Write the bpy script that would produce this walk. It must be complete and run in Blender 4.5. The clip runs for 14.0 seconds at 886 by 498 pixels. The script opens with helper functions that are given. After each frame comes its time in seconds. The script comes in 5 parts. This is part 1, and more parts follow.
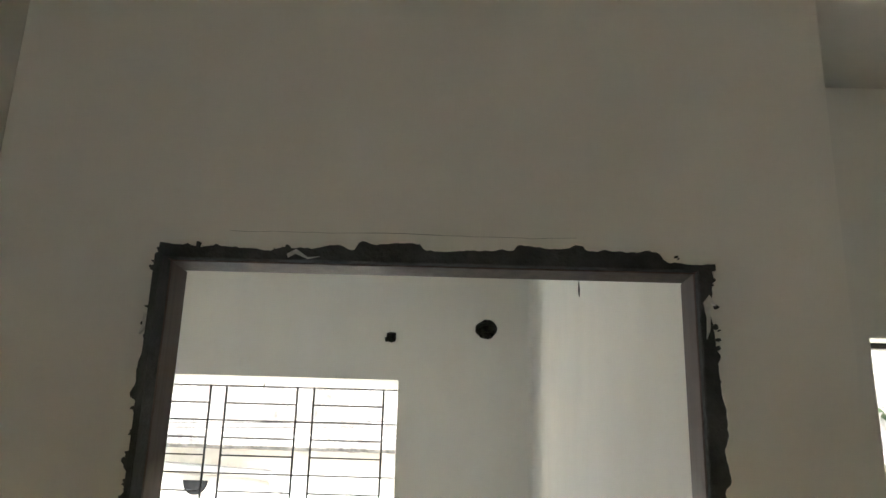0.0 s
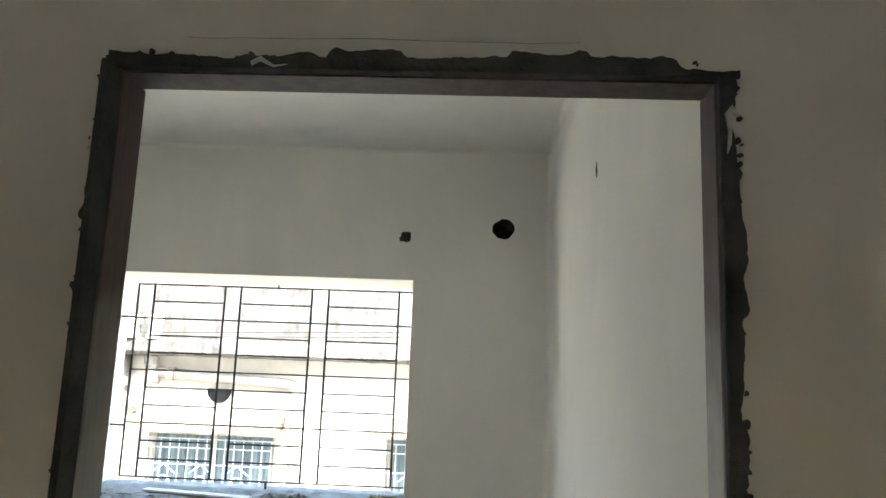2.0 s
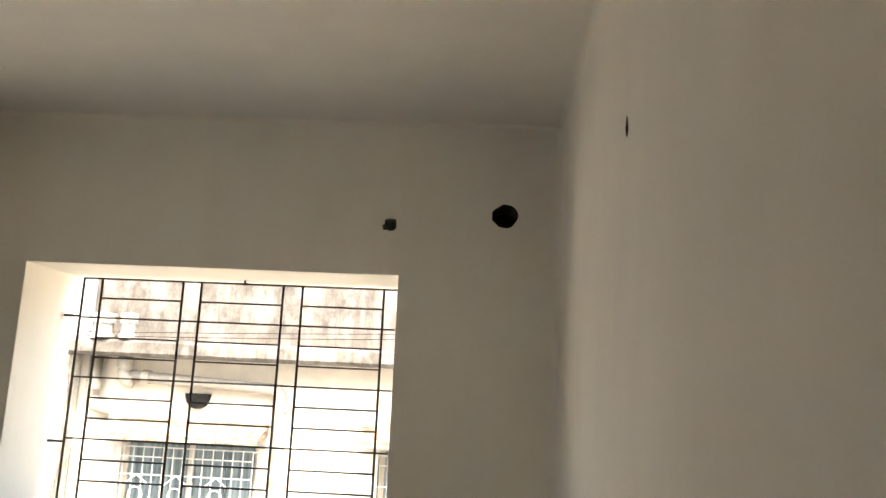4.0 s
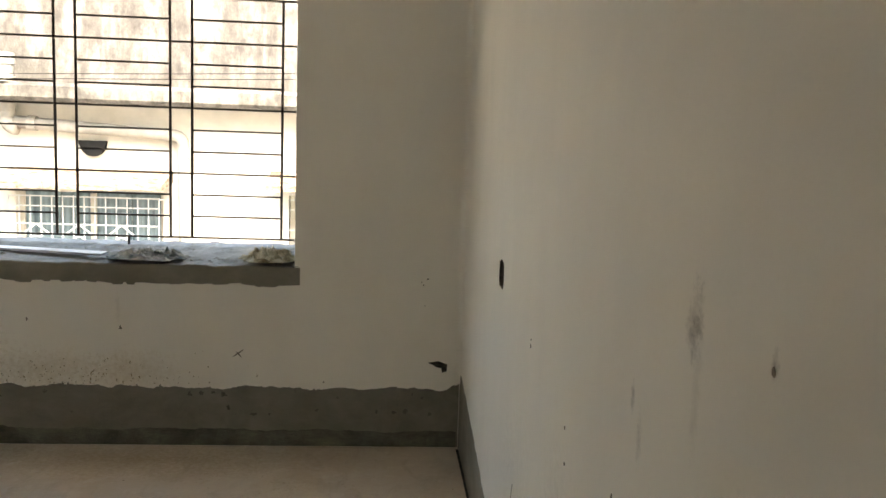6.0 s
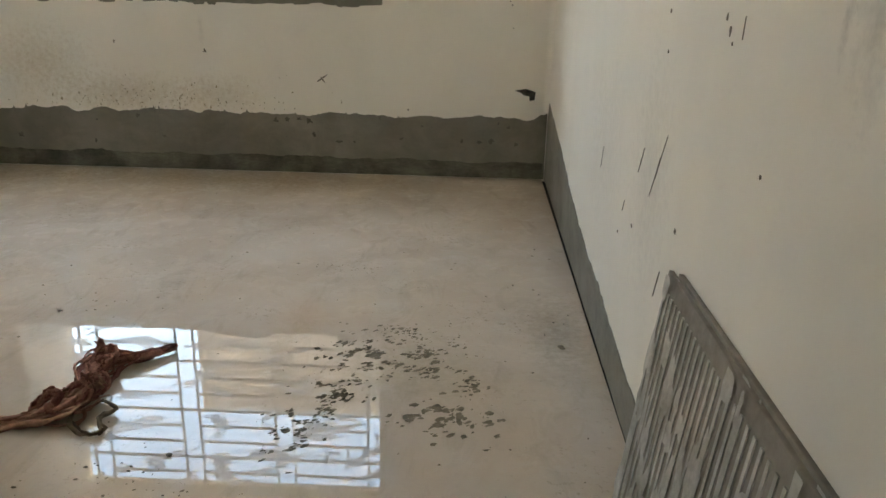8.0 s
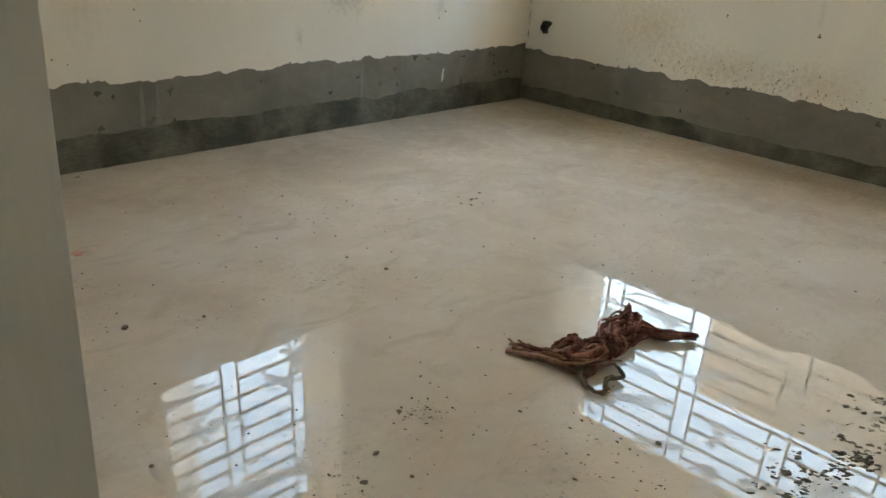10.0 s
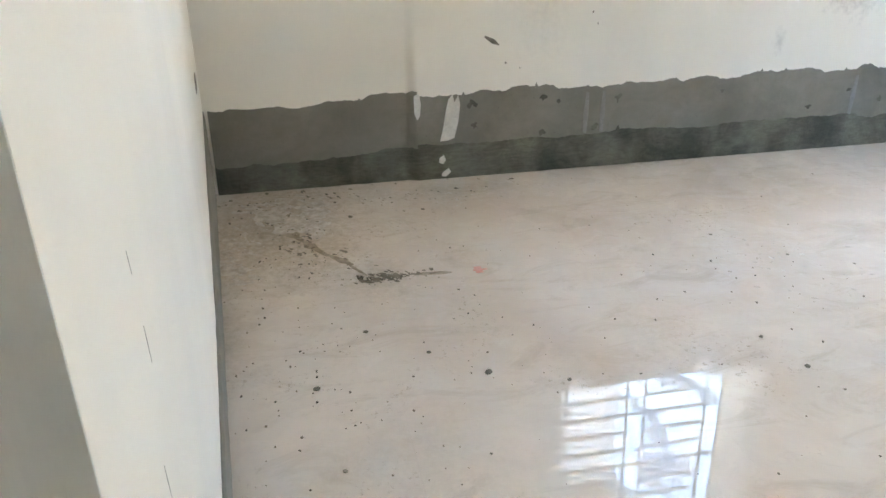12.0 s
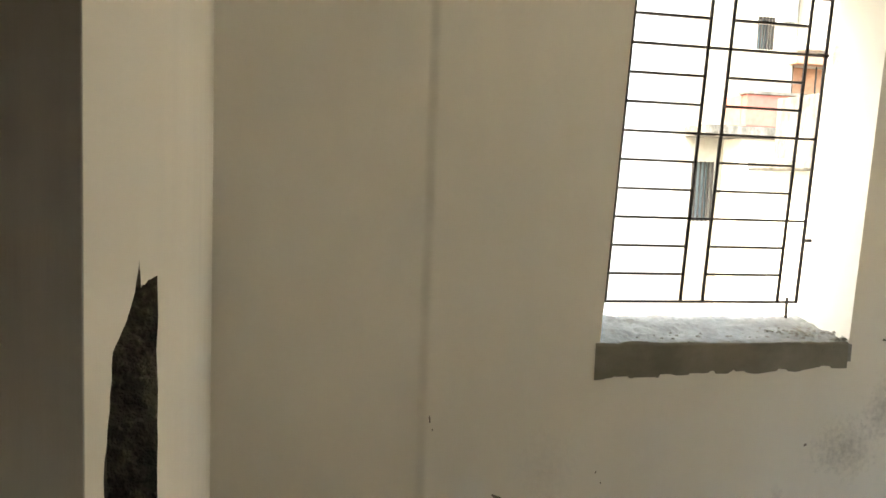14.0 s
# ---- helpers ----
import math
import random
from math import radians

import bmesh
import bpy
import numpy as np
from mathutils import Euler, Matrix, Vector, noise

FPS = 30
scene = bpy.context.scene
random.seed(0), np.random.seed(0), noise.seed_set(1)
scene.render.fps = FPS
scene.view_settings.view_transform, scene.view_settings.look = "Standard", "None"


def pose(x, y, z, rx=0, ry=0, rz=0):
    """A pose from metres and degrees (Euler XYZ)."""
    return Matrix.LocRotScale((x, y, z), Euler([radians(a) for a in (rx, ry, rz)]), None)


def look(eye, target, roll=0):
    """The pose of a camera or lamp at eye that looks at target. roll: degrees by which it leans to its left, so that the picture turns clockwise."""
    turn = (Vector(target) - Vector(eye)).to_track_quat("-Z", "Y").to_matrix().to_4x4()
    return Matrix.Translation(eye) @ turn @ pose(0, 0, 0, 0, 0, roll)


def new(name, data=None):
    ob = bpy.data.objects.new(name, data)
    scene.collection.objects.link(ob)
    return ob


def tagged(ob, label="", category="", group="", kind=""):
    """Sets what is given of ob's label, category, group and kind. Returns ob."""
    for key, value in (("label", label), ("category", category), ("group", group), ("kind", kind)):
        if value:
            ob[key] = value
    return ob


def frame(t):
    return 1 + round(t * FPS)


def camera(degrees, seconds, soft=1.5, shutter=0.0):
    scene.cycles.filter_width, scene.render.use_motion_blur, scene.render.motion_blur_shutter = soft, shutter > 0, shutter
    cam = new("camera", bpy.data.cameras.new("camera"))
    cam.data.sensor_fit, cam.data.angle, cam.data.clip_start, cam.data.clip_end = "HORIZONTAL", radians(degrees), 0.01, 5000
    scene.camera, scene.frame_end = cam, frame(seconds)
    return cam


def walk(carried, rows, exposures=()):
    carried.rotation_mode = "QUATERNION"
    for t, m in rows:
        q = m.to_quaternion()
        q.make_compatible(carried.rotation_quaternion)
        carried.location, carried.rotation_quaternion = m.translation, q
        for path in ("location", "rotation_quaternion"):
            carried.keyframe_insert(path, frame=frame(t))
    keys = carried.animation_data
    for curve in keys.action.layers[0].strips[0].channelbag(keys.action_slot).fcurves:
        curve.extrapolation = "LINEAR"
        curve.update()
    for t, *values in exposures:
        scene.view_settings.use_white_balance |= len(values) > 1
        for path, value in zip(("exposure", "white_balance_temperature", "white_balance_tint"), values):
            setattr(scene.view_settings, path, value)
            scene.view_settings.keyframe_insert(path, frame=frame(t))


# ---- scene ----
cam = camera(58.7, 14.0)
PATH = [
    (0, (0.078, -1.313, 1.669), (0.047, 0.611, 2.214), 1.7),
    (0.5, (0.085, -1.308, 1.704), (0.034, 0.577, 2.368), 2.2),
    (1, (0.1, -1.266, 1.66), (0.022, 0.641, 2.257), 2.4),
    (1.5, (0.118, -1.204, 1.597), (0.033, 0.746, 2.035), 2.1),
    (2, (0.143, -1.13, 1.542), (0.05, 0.835, 1.903), 2.2),
    (2.2, (0.156, -1.078, 1.521), (0.055, 0.887, 1.877), 2.4),
    (4.3, (0.188, -0.367, 1.637), (0.085, 1.597, 1.997), 2.7),
    (4.5, (0.192, -0.347, 1.64), (0.111, 1.625, 1.961), 3.0),
    (5, (0.185, -0.304, 1.582), (0.179, 1.687, 1.768), 3.2),
    (5.5, (0.199, -0.267, 1.5), (0.275, 1.731, 1.51), 3.0),
    (6, (0.195, -0.246, 1.383), (0.334, 1.737, 1.168), 1.9),
    (6.5, (0.198, -0.236, 1.237), (0.341, 1.711, 0.801), 0.9),
    (7, (0.197, -0.236, 1.105), (0.346, 1.666, 0.502), 0.9),
    (7.2, (0.195, -0.22, 1.041), (0.348, 1.667, 0.397), 0.8),
    (9.3, (0.22, -0.27, 0.885), (-0.643, 1.415, 0.239), 3.8),
    (9.5, (0.208, -0.239, 0.898), (-0.771, 1.374, 0.235), 4.2),
    (10, (0.144, -0.163, 0.916), (-1.087, 1.213, 0.147), 4.3),
    (10.5, (0.079, -0.106, 0.927), (-1.33, 1.032, 0.079), 3.0),
    (11, (0.023, -0.025, 0.982), (-1.575, 0.789, 0.098), 1.6),
    (11.5, (-0.021, 0.086, 1.018), (-1.728, 0.594, 0.107), 0.2),
    (12, (-0.063, 0.152, 1.025), (-1.814, 0.514, 0.128), -0.3),
    (12.5, (-0.088, 0.159, 1.13), (-1.893, 0.473, 0.327), -0.2),
    (13, (-0.088, 0.128, 1.266), (-1.961, 0.419, 0.629), 0.1),
    (13.5, (-0.081, 0.131, 1.418), (-2.011, 0.459, 1.008), 0.5),
    (14, (-0.103, 0.11, 1.561), (-2.055, 0.509, 1.379), 2.1),
]
EXPOSURES = [
    (0.0, 4.50, 6200, 5), (0.5, 5.05, 5850, 4), (1.0, 4.97, 5700, 3), (1.5, 4.49, 5850, 4), (2.0, 4.18, 6100, 5),
    (4.5, 3.75, 7600, 12), (5.0, 3.71, 7650, 11), (5.5, 3.66, 7600, 10), (6.0, 3.85, 7500, 9), (6.5, 4.17, 7350, 8), (7.0, 4.45, 7300, 9),
    (9.5, 4.59, 7500, 5), (10.0, 4.67, 7400, 4), (10.5, 4.85, 7450, 5), (11.0, 5.13, 6550, 2), (11.5, 5.36, 6250, 7), (12.0, 5.71, 6150, 8),
    (12.5, 5.18, 6500, 8), (13.0, 4.93, 6700, 9), (13.5, 4.67, 7000, 6), (14.0, 4.33, 7750, 6)]
walk(cam, [(t, look(eye, target, roll)) for t, eye, target, roll in PATH], EXPOSURES)

# ---- light ----
world = bpy.data.worlds.new("sky")
scene.world = world
world.use_nodes = True
_sky = world.node_tree.nodes.new("ShaderNodeTexSky")
_sky.sky_type, _sky.sun_disc = "NISHITA", False
_sky.sun_elevation, _sky.sun_rotation = radians(57), radians(166)
_sky.air_density, _sky.dust_density = 1.6, 4.0
_bg = world.node_tree.nodes["Background"]
_bg.inputs["Strength"].default_value = 0.15
world.node_tree.links.new(_sky.outputs["Color"], _bg.inputs["Color"])
_sun = new("sun", bpy.data.lights.new("sun", "SUN"))
_sun.data.energy, _sun.data.angle, _sun.data.color = 1.2, radians(8), (1.0, 0.95, 0.88)
_sun.matrix_world = look((0, 0, 32), (-5.0, 20.0, 0.0))

# ---- plan, metres ----
NORTH, EAST, WEST, CEILING = 3.497, 0.555, -2.62, 3.005
HALL = -0.05
GRILL_N, GRILL_W = 3.932, -2.902
TILE = 0.615


def east_x(y):
    return 0.549 + 0.0045 * y


def south_y(x):
    """The room face of the south wall, which runs a little askew."""
    return 0.042 + (x + 0.389) * 0.0653


# ---- materials ----
def material(name, rough=0.7, metal=0.0, spec=0.5):
    m = bpy.data.materials.new(name)
    m.use_nodes = True
    b = m.node_tree.nodes["Principled BSDF"]
    b.inputs["Roughness"].default_value, b.inputs["Metallic"].default_value = rough, metal
    b.inputs["Specular IOR Level"].default_value = spec
    return m, m.node_tree.nodes, m.node_tree.links, b


def coords(n, l, scale=(1, 1, 1)):
    g = n.new("ShaderNodeNewGeometry")
    mp = n.new("ShaderNodeMapping")
    mp.inputs["Scale"].default_value = scale
    l.new(g.outputs["Position"], mp.inputs["Vector"])
    return mp.outputs["Vector"]


def noise_tex(n, l, vec, scale, detail=4.0, rough=0.55, distortion=0.0):
    t = n.new("ShaderNodeTexNoise")
    t.inputs["Scale"].default_value, t.inputs["Detail"].default_value = scale, detail
    t.inputs["Roughness"].default_value, t.inputs["Distortion"].default_value = rough, distortion
    l.new(vec, t.inputs["Vector"])
    return t.outputs["Fac"]


def ramp(n, l, fac, *stops):
    r = n.new("ShaderNodeValToRGB")
    e = r.color_ramp.elements
    while len(e) < len(stops):
        e.new(0.5)
    for k, (p, c) in enumerate(stops):
        e[k].position = p
        e[k].color = (c, c, c, 1) if isinstance(c, (int, float)) else (*c, 1)
    l.new(fac, r.inputs["Fac"])
    return r.outputs["Color"]


def mixed(n, l, fac, a, b, mode="MIX"):
    x = n.new("ShaderNodeMix")
    x.data_type, x.blend_type = "RGBA", mode
    for sock, v in ((x.inputs["Factor"], fac), (x.inputs["A"], a), (x.inputs["B"], b)):
        if isinstance(v, (int, float)):
            sock.default_value = v
        elif isinstance(v, tuple):
            sock.default_value = (*v, 1)
        else:
            l.new(v, sock)
    return x.outputs["Result"]


def bump(n, l, b, height, strength=0.3, dist=0.01, soft_edge=0.0):
    x = n.new("ShaderNodeBump")
    x.inputs["Strength"].default_value, x.inputs["Distance"].default_value = strength, dist
    l.new(height, x.inputs["Height"])
    if soft_edge:
        v = n.new("ShaderNodeBevel")
        v.samples = 4
        v.inputs["Radius"].default_value = soft_edge
        l.new(v.outputs["Normal"], x.inputs["Normal"])
    l.new(x.outputs["Normal"], b.inputs["Normal"])


def simple(name, c1, c2, scale=8.0, rough=0.7, metal=0.0, strength=0.3, dist=0.004, stretch=(1, 1, 1), lo=0.35, hi=0.65, spec=0.5, fine=6.0):
    """Two colours mixed at two scales, with a fine relief."""
    m, n, l, b = material(name, rough, metal, spec)
    v = coords(n, l, stretch)
    big = noise_tex(n, l, v, scale, 5.0)
    small = noise_tex(n, l, v, scale * fine, 4.0)
    col = mixed(n, l, ramp(n, l, big, (lo, 0.0), (hi, 1.0)), c1, c2)
    col = mixed(n, l, 0.25, col, ramp(n, l, small, (0.3, 0.55), (0.7, 1.35)), "MULTIPLY")
    l.new(col, b.inputs["Base Color"])
    bump(n, l, b, small, strength, dist)
    return m


def spots(n, l, col, marks):
    """Soft patches, dirt marks and a painted reflection, with a shape of their own: (centre, half sizes, colour,
    strength).
    """
    g = n.new("ShaderNodeNewGeometry")
    wob = n.new("ShaderNodeTexNoise")
    wob.inputs["Scale"].default_value, wob.inputs["Detail"].default_value, wob.inputs["Roughness"].default_value = 48.0, 6.0, 0.7
    l.new(g.outputs["Position"], wob.inputs["Vector"])
    for c, r, tint, k in marks:
        a = n.new("ShaderNodeVectorMath")
        a.operation = "SUBTRACT"
        l.new(g.outputs["Position"], a.inputs[0])
        a.inputs[1].default_value = c
        d = n.new("ShaderNodeVectorMath")
        d.operation = "DIVIDE"
        l.new(a.outputs[0], d.inputs[0])
        d.inputs[1].default_value = r
        s = n.new("ShaderNodeVectorMath")
        s.operation = "LENGTH"
        l.new(d.outputs[0], s.inputs[0])
        w = n.new("ShaderNodeMath")
        w.operation = "MULTIPLY_ADD"
        l.new(wob.outputs["Fac"], w.inputs[0])
        w.inputs[1].default_value = 2.6
        l.new(s.outputs["Value"], w.inputs[2])
        h = n.new("ShaderNodeMath")
        h.operation = "MULTIPLY"
        h.inputs[1].default_value = 0.45
        l.new(w.outputs[0], h.inputs[0])
        f = ramp(n, l, h.outputs[0], (0.5, k), (0.5 + 0.27, k * 0.4), (1.0, 0.0))
        col = mixed(n, l, f, col, tint)
    return col


def plaster_mat(name, tone, marks=(), soft_edge=0.007):
    m, n, l, b = material(name, 0.62, 0.0, 0.3)
    v = coords(n, l)
    big = noise_tex(n, l, v, 0.9, 4.0)
    mid = noise_tex(n, l, coords(n, l, (1, 1, 0.35)), 5.0, 5.0)
    fine = noise_tex(n, l, v, 130.0, 3.0)
    dark = tuple(c * 0.93 for c in tone)
    col = mixed(n, l, ramp(n, l, big, (0.35, 0.0), (0.65, 1.0)), dark, tone)
    col = mixed(n, l, 0.10, col, ramp(n, l, mid, (0.3, 0.7), (0.65, 1.1)), "MULTIPLY")
    if marks:
        col = spots(n, l, col, marks)
    l.new(col, b.inputs["Base Color"])
    h = mixed(n, l, 0.25, noise_tex(n, l, v, 9.0, 3.0), fine)
    bump(n, l, b, h, 0.14, 0.006, soft_edge)
    return m


CREAM = (0.865, 0.828, 0.745)
DIRT = (0.19, 0.17, 0.14)
plaster = plaster_mat("primed_plaster", CREAM)
plaster_flat = plaster_mat("primed_plaster_flush", CREAM, (), 0.0)
plaster_e = plaster_mat("primed_plaster_scuffed", CREAM, [
    ((0.55, 0.631, 1.21), (0.1, 0.028, 0.05), DIRT, 0.69), ((0.55, 0.615, 1.15), (0.1, 0.018, 0.13), DIRT, 0.20),
    ((0.55, 0.437, 1.207), (0.1, 0.010, 0.022), DIRT, 0.75), ((0.55, 0.841, 1.066), (0.1, 0.012, 0.035), DIRT, 0.53),
    ((0.55, 0.804, 1.006), (0.1, 0.016, 0.045), DIRT, 0.44), ((0.55, 0.485, 0.915), (0.1, 0.05, 0.14), DIRT, 0.28),
    ((0.55, 0.317, 0.71), (0.1, 0.022, 0.045), DIRT, 0.80), ((0.55, 0.544, 0.886), (0.1, 0.014, 0.05), DIRT, 0.38),
    ((0.55, 1.3, 0.55), (0.1, 0.22, 0.28), DIRT, 0.18), ((0.55, 1.85, 0.5), (0.1, 0.3, 0.25), DIRT, 0.15)])
plaster_w = plaster_mat("primed_plaster_stained", CREAM, [
    ((-2.63, 2.19, 0.60), (0.1, 0.16, 0.13), DIRT, 0.48), ((-2.63, 2.34, 0.74), (0.1, 0.09, 0.14), DIRT, 0.42),
    ((-2.63, 1.92, 0.42), (0.1, 0.03, 0.06), DIRT, 0.28), ((-2.63, 2.78, 0.52), (0.1, 0.05, 0.07), DIRT, 0.25),
    ((-2.63, 1.02, 0.55), (0.1, 0.12, 0.2), DIRT, 0.12), ((-2.90, 2.2, 2.09), (0.06, 0.1, 0.05), (0.36, 0.13, 0.04), 0.8)], 0.0)
plaster_n = plaster_mat("primed_plaster_splashed", CREAM, [
    ((-1.45, 3.5, 0.36), (0.45, 0.1, 0.12), (0.40, 0.30, 0.14), 0.4), ((-1.0, 3.5, 0.36), (0.25, 0.1, 0.12), (0.40, 0.30, 0.14), 0.35),
    ((-1.065, 3.5, 0.66), (0.016, 0.1, 0.09), DIRT, 0.18), ((-1.85, 3.5, 0.5), (0.3, 0.1, 0.2), (0.40, 0.30, 0.14), 0.4),
    ((-2.18, 3.915, 1.962), (0.1, 0.05, 0.035), (0.36, 0.13, 0.04), 0.85), ((-2.18, 3.91, 1.92), (0.1, 0.02, 0.06), (0.36, 0.13, 0.04), 0.4), ((-1.16, 3.92, 2.2), (0.09, 0.04, 0.05), (0.36, 0.13, 0.04), 0.5)])
ceiling_paint = plaster_mat("ceiling_plaster", (0.86, 0.83, 0.76))
masonry = simple("broken_masonry", (0.05, 0.048, 0.04), (0.20, 0.175, 0.14), 38, 0.95, strength=1.0, dist=0.03, fine=4.0)
def trowelled(name, dark, light, brown, scale, stroke=0.22, relief=0.35):
    """Trowelled cement: blotches, pale runs and dark specks."""
    m, n, l, b = material(name, 0.85, 0.0, 0.3)
    blot = noise_tex(n, l, coords(n, l), scale, 6.0, 0.6, 0.5)
    runs = noise_tex(n, l, coords(n, l, (0.8, 0.8, 0.7)), scale * 2.2, 5.0, 0.6)
    drag = noise_tex(n, l, coords(n, l, (0.8, 0.8, 1.5 if stroke < 0.3 else 3.0)), scale * 3, 5.0, 0.65, 0.8 if stroke < 0.3 else 1.6)
    fine = noise_tex(n, l, coords(n, l), 110.0, 4.0)
    col = mixed(n, l, ramp(n, l, blot, (0.34, 0.0), (0.66, 1.0)), dark, light)
    col = mixed(n, l, ramp(n, l, runs, (0.56, 0.0), (0.72, 0.6)), col, brown)
    col = mixed(n, l, stroke, col, ramp(n, l, drag, (0.3, 0.6), (0.7, 1.35)), "MULTIPLY")
    col = mixed(n, l, ramp(n, l, fine, (0.66, 0.0), (0.76, 0.5)), col, tuple(c * 0.45 for c in dark))
    l.new(col, b.inputs["Base Color"])
    bump(n, l, b, mixed(n, l, 0.6, drag, fine), relief, 0.005, 0.002)
    return m


cement = trowelled("fresh_cement", (0.185, 0.175, 0.142), (0.26, 0.246, 0.205), (0.215, 0.19, 0.145), 4.0)
cement_dark = trowelled("damp_cement", (0.066, 0.066, 0.05), (0.175, 0.17, 0.13), (0.17, 0.165, 0.125), 6.0, 0.6, 0.9)
cement_sill = simple("dusty_cement", (0.22, 0.22, 0.205), (0.34, 0.335, 0.315), 9, 0.9, strength=0.6, dist=0.006, spec=0.2)
cement_black = simple("dark_cement_patch", (0.045, 0.047, 0.045), (0.09, 0.09, 0.085), 14, 0.85, strength=0.8, dist=0.006, spec=0.3)
def two_tone_wood():
    """Dark stained frame timber whose lower length blends to pale grey."""
    m, n, l, b = material("two_tone_frame_timber", 0.6)
    grain = noise_tex(n, l, coords(n, l, (40, 40, 2)), 3.0, 5.0)
    wood = mixed(n, l, grain, (0.055, 0.036, 0.03), (0.15, 0.10, 0.082))
    pale_tone = mixed(n, l, grain, (0.66, 0.66, 0.62), (0.74, 0.73, 0.68))
    g = n.new("ShaderNodeNewGeometry")
    z = n.new("ShaderNodeSeparateXYZ")
    l.new(g.outputs["Position"], z.inputs[0])
    w = n.new("ShaderNodeMath")
    w.operation = "MULTIPLY_ADD"
    l.new(noise_tex(n, l, coords(n, l, (1, 1, 0.6)), 7.0, 4.0), w.inputs[0])
    w.inputs[1].default_value = 0.5
    l.new(z.outputs["Z"], w.inputs[2])
    k = n.new("ShaderNodeMapRange")
    k.inputs["From Min"].default_value, k.inputs["From Max"].default_value = 1.45, 1.95
    l.new(w.outputs[0], k.inputs["Value"])
    l.new(mixed(n, l, k.outputs["Result"], pale_tone, wood), b.inputs["Base Color"])
    bump(n, l, b, grain, 0.2, 0.002, 0.001)
    return m


two_tone_timber = two_tone_wood()
frame_wood = simple("stained_frame_wood", (0.07, 0.045, 0.036), (0.13, 0.085, 0.068), 12, 0.55, strength=0.3, stretch=(3, 3, 0.25))
iron = simple("painted_iron", (0.012, 0.011, 0.011), (0.035, 0.026, 0.022), 40, 0.55, 0.2)
rust = simple("rust", (0.20, 0.07, 0.025), (0.33, 0.14, 0.06), 60, 0.9)
gap_dark = simple("open_joint", (0.012, 0.012, 0.011), (0.03, 0.028, 0.025), 30, 0.95)


# ---- mesh helpers ----
def part(name, bm, mat, parent=None, label="", smooth=False):
    me = bpy.data.meshes.new(name)
    bmesh.ops.recalc_face_normals(bm, faces=bm.faces)
    bm.to_mesh(me)
    bm.free()
    for x in (mat if isinstance(mat, (list, tuple)) else [mat]):
        me.materials.append(x)
    if smooth:
        me.polygons.foreach_set("use_smooth", [True] * len(me.polygons))
    ob = new(name, me)
    if parent is not None:
        ob.parent = parent
    if label:
        ob["label"] = label
    return ob


def empty(name, at=(0, 0, 0)):
    ob = new(name)
    ob.empty_display_size = 0.1
    ob.location = at
    return ob


def under(ob, parent):
    """Parent ob under a placed empty and leave it where it is."""
    ob.parent = parent
    ob.matrix_parent_inverse = Matrix.Translation(-parent.location)
    return ob


def structure(ob, label="", category=""):
    return tagged(ob, label, category, "", "structure")


def box(bm, a, b):
    (x0, y0, z0), (x1, y1, z1) = a, b
    v = [bm.verts.new(p) for p in ((x0, y0, z0), (x1, y0, z0), (x1, y1, z0), (x0, y1, z0), (x0, y0, z1), (x1, y0, z1), (x1, y1, z1), (x0, y1, z1))]
    for f in ((0, 3, 2, 1), (4, 5, 6, 7), (0, 1, 5, 4), (1, 2, 6, 5), (2, 3, 7, 6), (3, 0, 4, 7)):
        bm.faces.new([v[i] for i in f])
    return v


def boxed(a, b, bevel=0.0):
    bm = bmesh.new()
    box(bm, a, b)
    if bevel:
        bmesh.ops.bevel(bm, geom=bm.edges[:], offset=bevel, segments=2, affect="EDGES")
    return bm


def rod(bm, a, b, r, sides=8, r2=None):
    a, b = Vector(a), Vector(b)
    m = Matrix.Translation((a + b) / 2) @ (b - a).to_track_quat("Z", "Y").to_matrix().to_4x4()
    bmesh.ops.create_cone(bm, cap_ends=True, segments=sides, radius1=r, radius2=r if r2 is None else r2, depth=(b - a).length, matrix=m)


def tube(bm, pts, r, sides=10):
    """A bent round tube along points."""
    rings = []
    pts = [Vector(p) for p in pts]
    for i, p in enumerate(pts):
        d = (pts[min(i + 1, len(pts) - 1)] - pts[max(i - 1, 0)]).normalized()
        q = d.to_track_quat("Z", "Y")
        rr = r[i] if isinstance(r, list) else r
        rings.append([bm.verts.new(p + q @ Vector((rr * math.cos(k * math.tau / sides), rr * math.sin(k * math.tau / sides), 0))) for k in range(sides)])
    for a, b in zip(rings, rings[1:]):
        for k in range(sides):
            bm.faces.new((a[k], a[(k + 1) % sides], b[(k + 1) % sides], b[k]))
    bm.faces.new(rings[0][::-1])
    bm.faces.new(rings[-1])


def blob_loop(cu, cv, ru, rv, count, rng, rag=0.2):
    """A ragged closed outline round (cu, cv)."""
    return [(cu + ru * math.cos(a) * k, cv + rv * math.sin(a) * k) for a, k in ((i * math.tau / count, 1 + rng.uniform(-rag, rag)) for i in range(count))]


